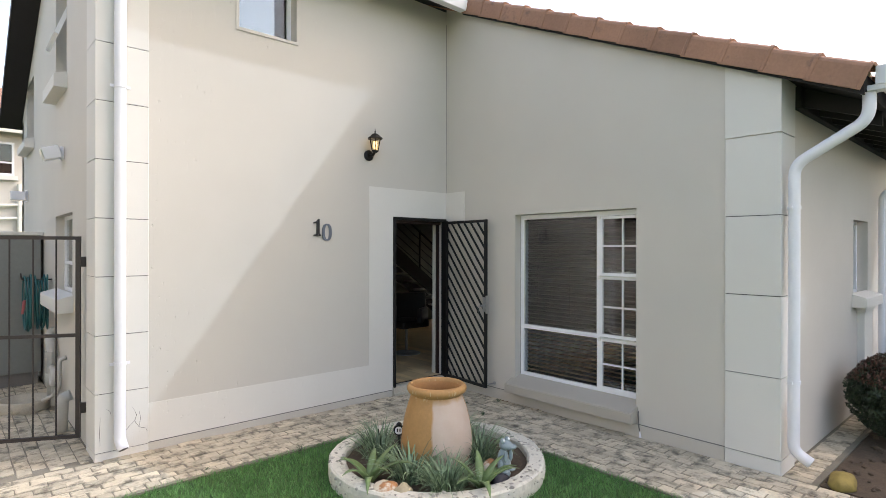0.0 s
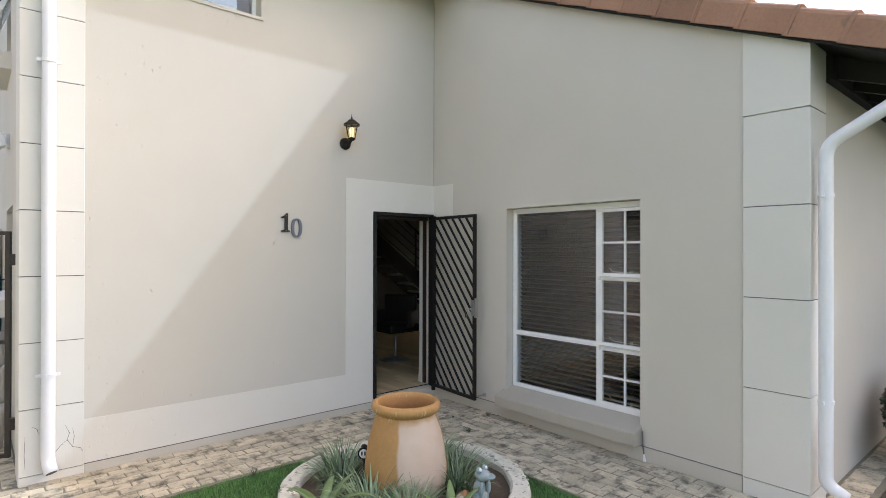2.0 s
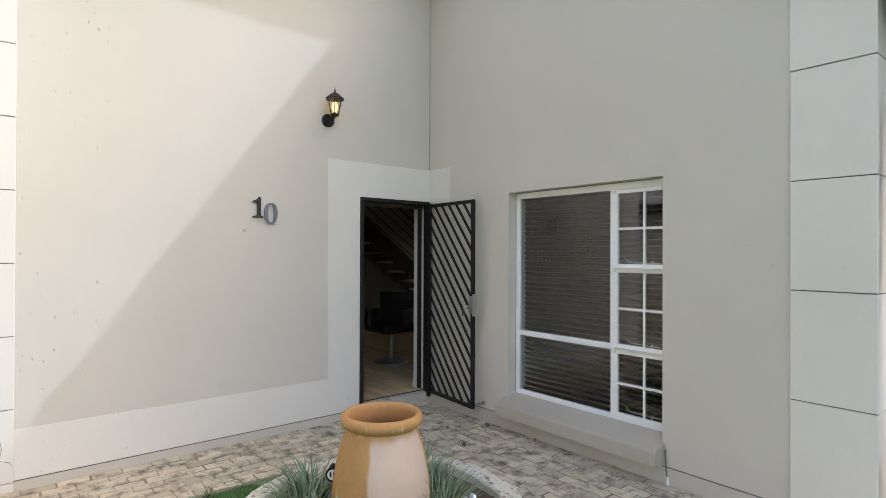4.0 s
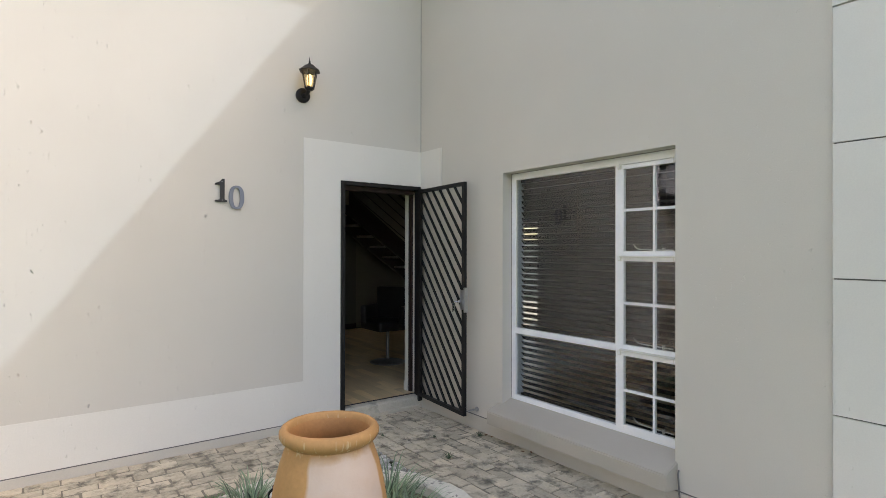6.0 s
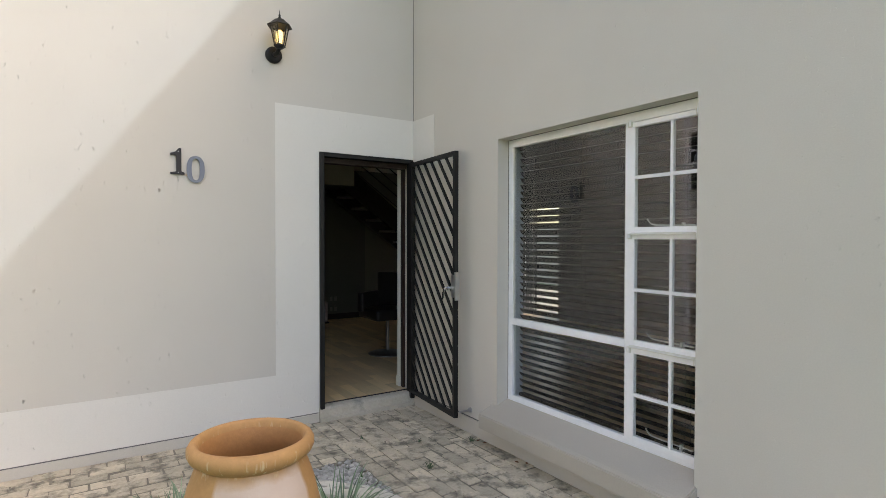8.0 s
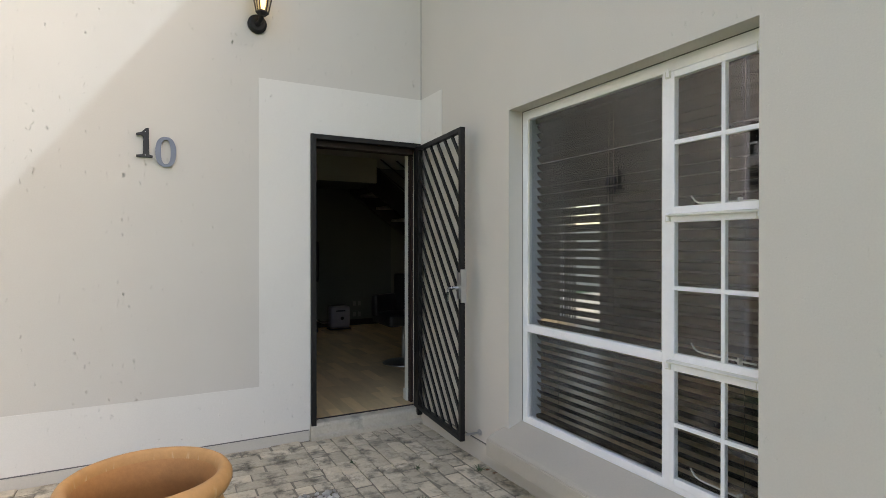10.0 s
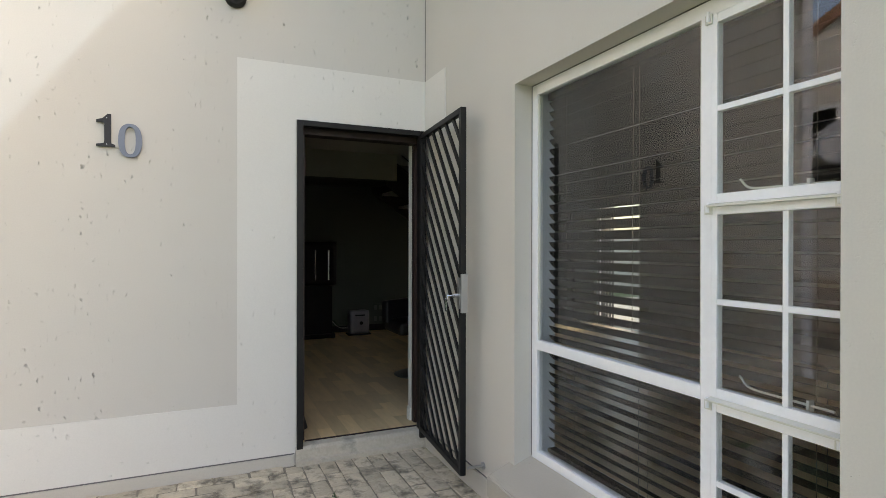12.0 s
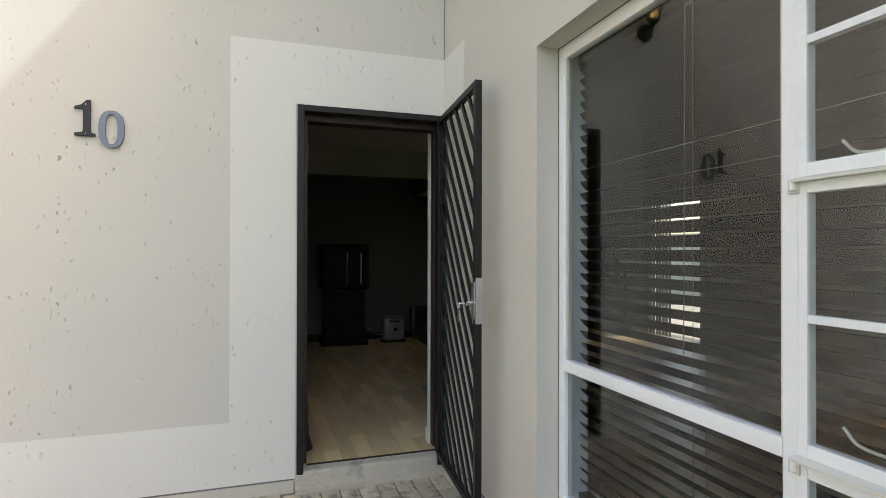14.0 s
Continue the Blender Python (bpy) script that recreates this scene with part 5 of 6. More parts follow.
lb = turned(lip, (PCX, PCY, pz), 64)
bmesh.ops.delete(lb, geom=[f for f in lb.faces if len(f.verts) > 4], context="FACES")
part("pot_lip", lb, "pot", pot, "rounded orange lip with pale runs", smooth=True)
ib = turned(inside, (PCX, PCY, pz), 48)
bmesh.ops.delete(ib, geom=[f for f in ib.faces if len(f.verts) > 4 and f.calc_center_median().z > 0.4], context="FACES")
bmesh.ops.reverse_faces(ib, faces=ib.faces[:])
part("pot_inside", ib, "terracotta", pot, smooth=True)
sb = turned([(0.20, 0.10), (0.235, 0.14), (0.12, 0.165), (0.02, 0.17)], (PCX, PCY, pz), 24)
part("pot_soil", sb, "soil", pot, smooth=True)


def blade_mesh(bm, base, yaw, length, lean, width, droop=1.0, segs=5):
    """One arching blade with a fold, tapering to a point."""
    d, s = Vector((math.cos(yaw), math.sin(yaw), 0)), Vector((-math.sin(yaw), math.cos(yaw), 0))
    p, ang_ = Vector(base), lean
    prev = None
    for i in range(segs + 1):
        t = i / segs
        w = width * (1 - t ** 1.6) + 0.0006
        row = [bm.verts.new(p - s * w), bm.verts.new(p + s * w)]
        if prev:
            bm.faces.new((prev[0], prev[1], row[1], row[0]))
        prev = row
        p = p + (d * math.sin(ang_) + Vector((0, 0, 1)) * math.cos(ang_)) * (length / segs)
        ang_ += droop * 1.25 / segs * (0.5 + t)


M["tuft"] = material("blue_green_blade", (0.20, 0.30, 0.17), 0.5, vary=0.3, grain=10, stain=5, bump=0, island=0.7, coords="World")
M["aloe"] = material("aloe_leaf", (0.20, 0.30, 0.12), 0.45, vary=0.25, grain=12, stain=7, bump=0.05, island=0.18, coords="World")


def tuft(x, y, n, h, seed, spread=0.10):
    r = random.Random(seed)
    t = thing("ornamental_grass", (x, y, SOIL_Z), "tuft of blue-green ornamental grass in the planter", "grass tuft", "planter grasses")
    for k in range(3):
        b = bmesh.new()
        for i in range(n // 3):
            a, q = r.uniform(0, 6.283), spread * math.sqrt(r.random())
            yaw = a + r.uniform(-0.7, 0.7)
            blade_mesh(b, (x + q * math.cos(a), y + q * math.sin(a), SOIL_Z - 0.005), yaw, h * r.uniform(0.5, 1.05), r.uniform(0.03, 0.55) + q * 2.2, r.uniform(0.003, 0.007), r.uniform(0.7, 1.9))
        part("blades", b, "tuft", t, kind="stuff")
    return t


for i, (x, y, n, h, sp) in enumerate(((-2.19, -1.60, 150, 0.35, 0.12), (-2.27, -2.10, 200, 0.36, 0.12), (-2.20, -2.42, 200, 0.31, 0.11), (-1.62, -2.20, 140, 0.37, 0.10), (-1.42, -1.72, 150, 0.33, 0.12), (-2.06, -1.36, 110, 0.30, 0.10), (-2.14, -2.32, 80, 0.28, 0.08), (-1.48, -2.02, 90, 0.30, 0.09))):
    tuft(x, y, n, h, 40 + i, sp)


def aloe(x, y, size, n, seed):
    r = random.Random(seed)
    t = thing("aloe", (x, y, SOIL_Z), "green aloe with thick pointed leaves in the planter", "aloe", "planter aloes")
    for k in range(n):
        yaw, lean = 2.4 * k + r.uniform(-0.2, 0.2), 0.70 + 0.75 * (k / n) + r.uniform(-0.1, 0.1)
        length, w = size * r.uniform(0.8, 1.1), size * 0.115
        d, s = Vector((math.cos(yaw), math.sin(yaw), 0)), Vector((-math.sin(yaw), math.cos(yaw), 0))
        b = bmesh.new()
        p, a = Vector((x, y, SOIL_Z)) + d * 0.015, lean * 0.6
        prev = None
        for i in range(8):
            q = i / 7
            ww = w * (1 - q) ** 0.7 * (0.75 + 0.6 * q * (1 - q) * 2) + 0.001
            up = (Vector((0, 0, 1)) * math.sin(a) - d * math.cos(a))
            row = [b.verts.new(p - s * ww + up * ww * 0.25), b.verts.new(p - s * ww * 0.5 - up * ww * 0.30), b.verts.new(p + s * ww * 0.5 - up * ww * 0.30), b.verts.new(p + s * ww + up * ww * 0.25), b.verts.new(p + up * ww * 0.02)]
            if prev:
                for j in range(5):
                    b.faces.new((prev[j], prev[(j + 1) % 5], row[(j + 1) % 5], row[j]))
            prev = row
            p = p + (d * math.sin(a) + Vector((0, 0, 1)) * math.cos(a)) * length / 7
            a += (lean * 1.35) / 7 * (0.6 + q)
        bmesh.ops.recalc_face_normals(b, faces=b.faces[:])
        part("leaf", b, "aloe", t, smooth=True)
    return t


aloe(-2.52, -1.93, 0.36, 9, 3)
aloe(-1.99, -2.56, 0.36, 9, 8)


def rock(name, c, size, mat, label, seed, cat="stone"):
    r = random.Random(seed)
    b = bmesh.new()
    bmesh.ops.create_icosphere(b, subdivisions=3, radius=1.0)
    off = Vector((r.uniform(0, 50), r.uniform(0, 50), 0))
    for v in b.verts:
        k = 1 + 0.28 * noise.noise(v.co * 1.3 + off) + 0.08 * noise.noise(v.co * 4 + off)
        v.co = Vector((v.co.x * size[0] * k, v.co.y * size[1] * k, max(-0.35, v.co.z) * size[2] * k)) + Vector(c)
    return single(name, b, mat, c, label, cat, smooth=True)


M["orange_rock"] = material("orange_quartz", (0.50, 0.22, 0.09), 0.7, vary=0.4, grain=18, stain=9, bump=0.3, coords="World", dirt=((0.68, 0.60, 0.46), 10.0, 0.46, 0.56))
M["pale_rock"] = material("pale_quartz", (0.50, 0.42, 0.27), 0.7, vary=0.3, grain=18, stain=9, bump=0.3, coords="World")
M["slate"] = material("blue_black_stone", (0.03, 0.032, 0.045), 0.5, vary=0.3, grain=20, coords="World")
rock("stone", (-2.57, -2.19, 0.075), (0.10, 0.085, 0.075), "orange_rock", "orange and white quartz stone on the soil", 1)
rock("stone", (-2.50, -2.30, 0.08), (0.07, 0.06, 0.06), "pale_rock", "pale yellowish stone on the soil", 2)
rock("stone", (-1.80, -2.46, 0.10), (0.06, 0.05, 0.08), "orange_rock", "orange stone beside the frog statue", 5)
rock("stone", (-1.84, -2.60, 0.07), (0.08, 0.05, 0.05), "slate", "blue-black stone at the frog statue's feet", 6)

# frog figure, plain shape, one mesh
fb = bmesh.new()
def blob(c, s, turn=0.0):
    t = bmesh.ops.create_uvsphere(fb, u_segments=16, v_segments=10, radius=1.0)
    m = Matrix.Translation(c) @ Matrix.Rotation(turn, 4, "Y") @ Matrix.Diagonal((*s, 1))
    for v in t["verts"]:
        v.co = m @ v.co
fx, fy, fz = -1.74, -2.545, SOIL_Z + 0.06
fdir = Vector((0.10, -0.995, 0))
fside = Vector((0.995, 0.10, 0))
def at_(f, s, z):
    return Vector((fx, fy, fz + z)) + fdir * f + fside * s
blob(at_(0, 0, 0.085), (0.042, 0.042, 0.075))
blob(at_(0.01, 0, 0.05), (0.05, 0.05, 0.05))
blob(at_(0.02, 0.01, 0.185), (0.05, 0.055, 0.036))
blob(at_(0.055, 0.03, 0.178), (0.04, 0.042, 0.018))
for s in (-0.026, 0.03):
    blob(at_(0.015, s, 0.222), (0.02, 0.02, 0.022))
    blob(at_(0.05, s * 1.3, 0.006), (0.032, 0.03, 0.014))
    blob(at_(0.01, s * 1.7, 0.04), (0.022, 0.022, 0.045))
    blob(at_(0.045, s * 1.2, 0.11), (0.016, 0.016, 0.045))
blob(at_(0, 0, -0.03), (0.06, 0.06, 0.03))
n_body = len(fb.faces)
fb.faces.ensure_lookup_table()
for q in (-0.028, 0.03):
    blob(at_(0.028, q, 0.228), (0.010, 0.010, 0.012))
blob(at_(0.055, -0.035, 0.004), (0.028, 0.02, 0.014))
fb.faces.ensure_lookup_table()
for f in fb.faces[n_body:]:
    f.material_index = 1
M["frog"] = material("glazed_grey_green", (0.28, 0.35, 0.36), 0.3, vary=0.25, grain=25, stain=12, bump=0.1, coords="World")
single("frog_statue", fb, ["frog", "white_paint"], (fx, fy, SOIL_Z), "small glazed grey-green frog statue among the planter stones", "statue", smooth=True)

# small round garden ornament behind the grass
gb = thing("garden_ornament", (-2.02, -1.63, SOIL_Z), "small round black and white garden ornament on a stake", "ornament")
part("stake", tube([(-2.02, -1.63, SOIL_Z - 0.02), (-2.02, -1.63, 0.20)], 0.006, 8), "black_steel", gb)
part("disc", tube([(-2.02, -1.63, 0.245), (-2.035, -1.647, 0.245)], 0.045, 18), "black_steel", gb)
part("face", tube([(-2.036, -1.648, 0.245), (-2.04, -1.652, 0.245)], 0.032, 18), "white_paint", gb, "white round face")
for dx in (-0.012, 0.012):
    part("mark", tube([(-2.041 + dx * 0.7, -1.653 - dx * 0.6, 0.235), (-2.041 + dx * 0.7, -1.653 - dx * 0.6, 0.262)], 0.005, 6), "black_steel", gb)
part("crown", turned([(0.02, 0), (0.026, 0.008), (0.012, 0.022)], (-2.025, -1.637, 0.285), 10), "black_steel", gb)

# white pebbles between the ring and the paving corner
pe = bmesh.new()
rp = random.Random(11)
cnt = 0
while cnt < 1100:
    x, y = rp.uniform(-1.75, -0.965), rp.uniform(-2.15, -0.89)
    if math.hypot(x - PCX, y - PCY) < R_OUT + 0.025:
        continue
    pebble(pe, (x, y, rp.uniform(-0.012, 0.012)), rp.uniform(0.008, 0.021), 0.65, rp)
    cnt += 1
M["pebble"] = material("pale_pebble", (0.47, 0.46, 0.42), 0.75, vary=0.2, grain=20, stain=8, bump=0.1, island=0.45, coords="World")
single("pebbles", pe, "pebble", (-1.2, -1.2, 0), "pale grey and white pebbles beside the planter", "pebbles", kind="stuff")

# ---- flower bed with clipped bush ----
bed = boxes((0.05, 6.5, -8.0, -4.135, -0.2, -0.015))
structure("soil_bed", bed, "soil", "bare brown soil bed along the house")
cl = bmesh.new()
for k in range(260):
    pebble(cl, (random.uniform(0.1, 4.5), random.uniform(-5.4, -4.15), -0.01), random.uniform(0.01, 0.035), 0.7)
single("soil_clods", cl, "soil", (1, -4.6, 0), "loose clods of brown earth on the bed", "earth", kind="stuff")
M["yellow_rock"] = material("yellow_stone", (0.30, 0.22, 0.06), 0.8, vary=0.35, grain=25, stain=9, bump=0.3, coords="World")
rock("stone", (0.16, -4.25, 0.01), (0.15, 0.09, 0.07), "yellow_rock", "yellowish-brown edging stone on the soil bed", 21)
M["leaf"] = material("bush_leaf", (0.030, 0.052, 0.022), 0.5, vary=0.35, grain=15, stain=6, bump=0, island=0.55, coords="World")
M["leaf_red"] = material("reddish_leaf", (0.10, 0.045, 0.028), 0.5, vary=0.35, grain=15, stain=6, bump=0, island=0.5, coords="World")
M["bark"] = material("bark", (0.09, 0.065, 0.045), 0.9, vary=0.3, grain=40, coords="World")


def bush(cx, cy, cz, rx, ry, rz, n, seed):
    r = random.Random(seed)
    t = thing("clipped_bush", (cx, cy, 0), "clipped round bush with dark green and reddish leaves", "bush", "bushes by the wall")
    part("trunk", tube([(cx, cy, -0.05), (cx + 0.02, cy, 0.15), (cx - 0.02, cy + 0.01, cz)], [0.04, 0.032, 0.02], 8), "bark", t)
    for k in range(5):
        a = 1.26 * k
        part("limb", tube([(cx, cy, 0.12), (cx + rx * 0.45 * math.cos(a), cy + ry * 0.45 * math.sin(a), cz), (cx + rx * 0.75 * math.cos(a), cy + ry * 0.75 * math.sin(a), cz + rz * 0.3)], [0.018, 0.012, 0.005], 6), "bark", t)
    for red in (False, True):
        vs, fs = [], []
        for i in range(n if not red else n // 2):
            u, a = r.uniform(-0.9, 1.0) if not red else r.uniform(0.35, 1.0), r.uniform(0, 6.283)
            q = math.sqrt(max(0, 1 - u * u))
            d = Vector((q * math.cos(a), q * math.sin(a), u))
            k = (r.random() ** 0.25) * (0.95 + 0.12 * noise.noise(d * 3.1)) * (1.02 if red else 1.0)
            p = Vector((cx + d.x * rx * k, cy + d.y * ry * k, cz + d.z * rz * k))
            e = Euler((r.uniform(0, 6.3), r.uniform(0, 6.3), r.uniform(0, 6.3))).to_matrix()
            s = r.uniform(0.010, 0.019)
            b0 = len(vs)
            vs += [p + e @ Vector(v) * s for v in ((-1.2, 0, 0), (0, -0.55, 0.12), (1.2, 0, 0), (0, 0.55, 0.12))]
            fs.append((b0, b0 + 1, b0 + 2, b0 + 3))
        me = bpy.data.meshes.new("crown")
        me.from_pydata([tuple(v - t.location) for v in vs], [], fs)
        o = new("crown", me)
        o.parent = t
        me.materials.append(M["leaf_red" if red else "leaf"])
        tagged(o, "reddish young leaves on top" if red else "dense dark green leaves", kind="stuff")
    return t


bush(1.75, -4.42, 0.41, 0.62, 0.49, 0.41, 20000, 5)
bush(3.4, -4.6, 0.45, 0.55, 0.45, 0.42, 7000, 6)

# cracked paint at the foot of the corner blocks
ck = bmesh.new()
for path in ([(-3.66, 0.40), (-3.63, 0.33), (-3.645, 0.28), (-3.61, 0.22), (-3.56, 0.20), (-3.545, 0.17)], [(-3.645, 0.28), (-3.69, 0.24), (-3.72, 0.20)], [(-3.61, 0.36), (-3.60, 0.30), (-3.61, 0.22)], [(-3.86, 0.42), (-3.83, 0.40), (-3.82, 0.36)], [(-3.90, 0.36), (-3.905, 0.22), (-3.90, 0.12)]):
    tube([(x, -0.0205, z) for x, z in path], [0.001] + [0.0024] * (len(path) - 2) + [0.001], 4, bm=ck)
structure("paint_cracks", ck, "joint", "dark hairline cracks in the corner plaster")

downpipe([(3.45, EAVE_Y - 0.045, 2.935), (3.45, EAVE_Y - 0.045, 2.70), (3.45, PY, 2.42), (3.45, PY, 0.2), (3.47, PY - 0.1, 0.12)], 0.042, [((3.45, PY, 1.6), "x")], "white round downpipe farther along the eaves wall")

# ---- inside the entrance ----
M["bulkhead"] = material("bulkhead_paint", (0.46, 0.46, 0.38), 0.8, vary=0.06, coords="World")
structure("bulkhead", boxes((X_LEFT + T, 1.02, 3.57, 4.45, 2.27, 2.62)), "bulkhead", "pale bulkhead over the back of the room")
# the recess's shade is put into this dark colour
M["dark_paint"] = material("recess_shade_tone", (0.085, 0.10, 0.088), 0.7, vary=0.1, coords="World")
structure("wall_feature", boxes((X_LEFT + T + 0.01, 1.6, 4.43, 4.449, FLOOR + 0.09, 2.256)), "dark_paint", "wall panel under the bulkhead, coloured dark as recess shade")
# sheet added to keep the bulkhead's underside as dark as its shade
structure("recess_soffit", boxes((X_LEFT + T, 1.02, 3.575, 4.428, 2.258, 2.267)), "dark_paint", "thin sheet under the bulkhead, coloured dark as its shade")
structure("baseboard", boxes((X_LEFT + T + 0.01, 1.6, 4.415, 4.429, FLOOR, FLOOR + 0.09)), "dark_wood", "dark timber skirting board")
st = thing("staircase", (2.5, 3.98, FLOOR), "dark timber open staircase with pale treads and a rod rail", "staircase")
SX0, SX1, SZ1 = 4.1, 0.95, 2.35
ns = 12
sl = (SZ1 - FLOOR) / (SX0 - SX1)
for y in (3.60, 4.36):
    o_ = [(SX0 + 0.1, FLOOR), (SX0 - 0.25, FLOOR), (SX1 - 0.05, SZ1 - 0.16), (SX1 - 0.05, SZ1 + 0.12), (SX1 + 0.1, SZ1 + 0.12)]
    part("stringer", prism(o_, 0.05, Matrix(((1, 0, 0, 0), (0, 0, 1, y), (0, 1, 0, 0), (0, 0, 0, 1)))), "dark_wood", st)
M["tread"] = material("pale_tread", (0.36, 0.35, 0.33), 0.6, vary=0.15, grain=20, coords="World")
for k in range(1, ns):
    x, z = SX0 - (SX0 - SX1) * k / ns, FLOOR + (SZ1 - FLOOR) * k / ns
    part("tread", boxes((x - 0.16, x + 0.13, 3.652, 4.358, z - 0.035, z)), "tread", st, bevel=0.004)
for x in (SX0 - 0.1, 2.55, SX1 + 0.05):
    z = FLOOR + (SX0 - x) * sl
    part("rail_post", tube([(x, 3.625, z), (x, 3.625, z + 0.95)], 0.02, 8), "black_steel", st)
for k in range(5):
    h = 0.22 + 0.17 * k
    part("rail_rod", tube([(SX0 - 0.1, 3.60, FLOOR + 0.1 * sl + h), (SX1 + 0.05, 3.60, SZ1 + h - 0.05)], 0.009 if k < 4 else 0.022, 6), "black_steel", st)

# swivel chair
M["leather"] = material("black_leather", (0.012, 0.012, 0.013), 0.45, vary=0.3, grain=60, bump=0.15, coords="World")
ccx, ccy = 0.52, 1.50
ch = thing("swivel_chair", (ccx, ccy, FLOOR), "black leather swivel chair on a chrome column and disc foot", "chair")
part("foot_disc", turned([(0.22, 0.0), (0.225, 0.006), (0.20, 0.016), (0.05, 0.03), (0.03, 0.05)], (ccx, ccy, FLOOR), 32), "zinc", ch, smooth=True)
part("column", tube([(ccx, ccy, FLOOR + 0.03), (ccx, ccy, FLOOR + 0.42)], 0.020, 14), "zinc", ch, smooth=True)
b = boxes((ccx - 0.26, ccx + 0.26, ccy - 0.25, ccy + 0.25, FLOOR + 0.42, FLOOR + 0.54))
part("seat", b, "leather", ch, bevel=0.035, smooth=True)
cm = Matrix.Translation((ccx, ccy, FLOOR + 0.50)) @ Matrix.Rotation(math.radians(35), 4, "Z")
part("backrest", box(bmesh.new(), 0.20, 0.29, -0.25, 0.25, 0.0, 0.44, cm), "leather", ch, bevel=0.03, smooth=True)
for s in (-1, 1):
    part("armrest", box(bmesh.new(), -0.18, 0.24, s * 0.26 - 0.035, s * 0.26 + 0.035, 0.0, 0.22, cm), "leather", ch, bevel=0.02, smooth=True)

# water dispenser, small silver heater, sockets
M["black_gloss"] = material("black_gloss_plastic", (0.008, 0.008, 0.010), 0.55, spec=0.15, vary=0.1, coords="World")
M["silver"] = material("silver_plastic", (0.26, 0.26, 0.30), 0.35, 0.5, vary=0.1, coords="World")
wx, wy = -0.04, 4.14
wd = thing("water_dispenser", (wx, wy, FLOOR), "tall black floor-standing water dispenser by the back wall", "water dispenser")
part("foot", boxes((wx - 0.30, wx + 0.30, wy - 0.22, wy + 0.22, FLOOR, FLOOR + 0.06)), "black_gloss", wd, bevel=0.015)
part("body", boxes((wx - 0.26, wx + 0.26, wy - 0.2, wy + 0.2, FLOOR + 0.06, FLOOR + 0.72)), "black_gloss", wd, bevel=0.02)
part("head", boxes((wx - 0.32, wx + 0.32, wy - 0.24, wy + 0.22, FLOOR + 0.72, FLOOR + 1.32)), "black_gloss", wd, bevel=0.07, smooth=True)
for dx in (0.02, 0.20):
    part("chrome_strip", boxes((wx + dx - 0.008, wx + dx + 0.008, wy - 0.252, wy - 0.238, FLOOR + 0.80, FLOOR + 1.2)), "chrome", wd, bevel=0.003)
hx, hy = 0.63, 4.12
ht = thing("small_heater", (hx, hy, FLOOR), "small silver rounded electric heater on the floor", "heater")
part("case", boxes((hx - 0.145, hx + 0.145, hy - 0.09, hy + 0.09, FLOOR + 0.02, FLOOR + 0.345)), "silver", ht, bevel=0.045, smooth=True)
part("foot", boxes((hx - 0.16, hx + 0.16, hy - 0.1, hy + 0.1, FLOOR, FLOOR + 0.022)), "black_gloss", ht, bevel=0.008)
part("badge", tube([(hx + 0.02, hy - 0.092, FLOOR + 0.17), (hx + 0.02, hy - 0.096, FLOOR + 0.17)], 0.025, 16), "black_gloss", ht)
part("handle_slot", boxes((hx - 0.07, hx + 0.07, hy - 0.093, hy - 0.089, FLOOR + 0.27, FLOOR + 0.29)), "black_gloss", ht)
part("power_cord", tube(bent([(hx - 0.14, hy, FLOOR + 0.1), (hx - 0.25, hy + 0.15, FLOOR + 0.08), (hx - 0.34, 4.42, FLOOR + 0.2), (hx - 0.5, 4.42, FLOOR + 0.28)], 0.1), 0.006, 6), "white_pvc", ht)
for k in range(2):
    z = FLOOR + 0.17 + 0.17 * k
    so = thing("wall_socket", (1.02, 4.43, z), "double wall socket, its plate in the recess shade colour", "socket", "sockets")
    # plate takes the shade colour of the recess wall
    part("plate", boxes((0.94, 1.09, 4.418, 4.43, z - 0.055, z + 0.055)), "dark_paint", so, bevel=0.003)
    for dx in (0.975, 1.055):
        part("insert", boxes((dx - 0.022, dx + 0.022, 4.414, 4.418, z - 0.035, z + 0.035)), "grey_metal", so)

# glazed back door with a trellis, seen through the blind
gdr = tagged(new("door_2"), "glazed back door with a white steel trellis", "door", kind="structure")
ys = (GD_Y0, GD_Y1)
part("frame", boxes((EAST + 0.06, EAST + 0.11, GD_Y0, GD_Y0 + 0.06, FLOOR, GD_Z1), (EAST + 0.06, EAST + 0.11, GD_Y1 - 0.06, GD_Y1, FLOOR, GD_Z1), (EAST + 0.06, EAST + 0.11, GD_Y0 + 0.06, GD_Y1 - 0.06, GD_Z1 - 0.06, GD_Z1)), "white_paint", gdr)
part("pane", boxes((EAST + 0.08, EAST + 0.085, GD_Y0 + 0.06, GD_Y1 - 0.06, FLOOR, GD_Z1 - 0.06)), "glass", gdr).visible_shadow = False
for k in range(6):
    y = GD_Y1 - 0.10 - 0.066 * k
    part("trellis_bar", boxes((EAST + 0.01, EAST + 0.03, y - 0.014, y + 0.014, FLOOR, GD_Z1)), "black_steel", gdr)
structure("yard_slab", boxes((EAST + T, 11.0, -2, 8, -0.1, 0.02)), "concrete", "pale concrete yard behind the house")

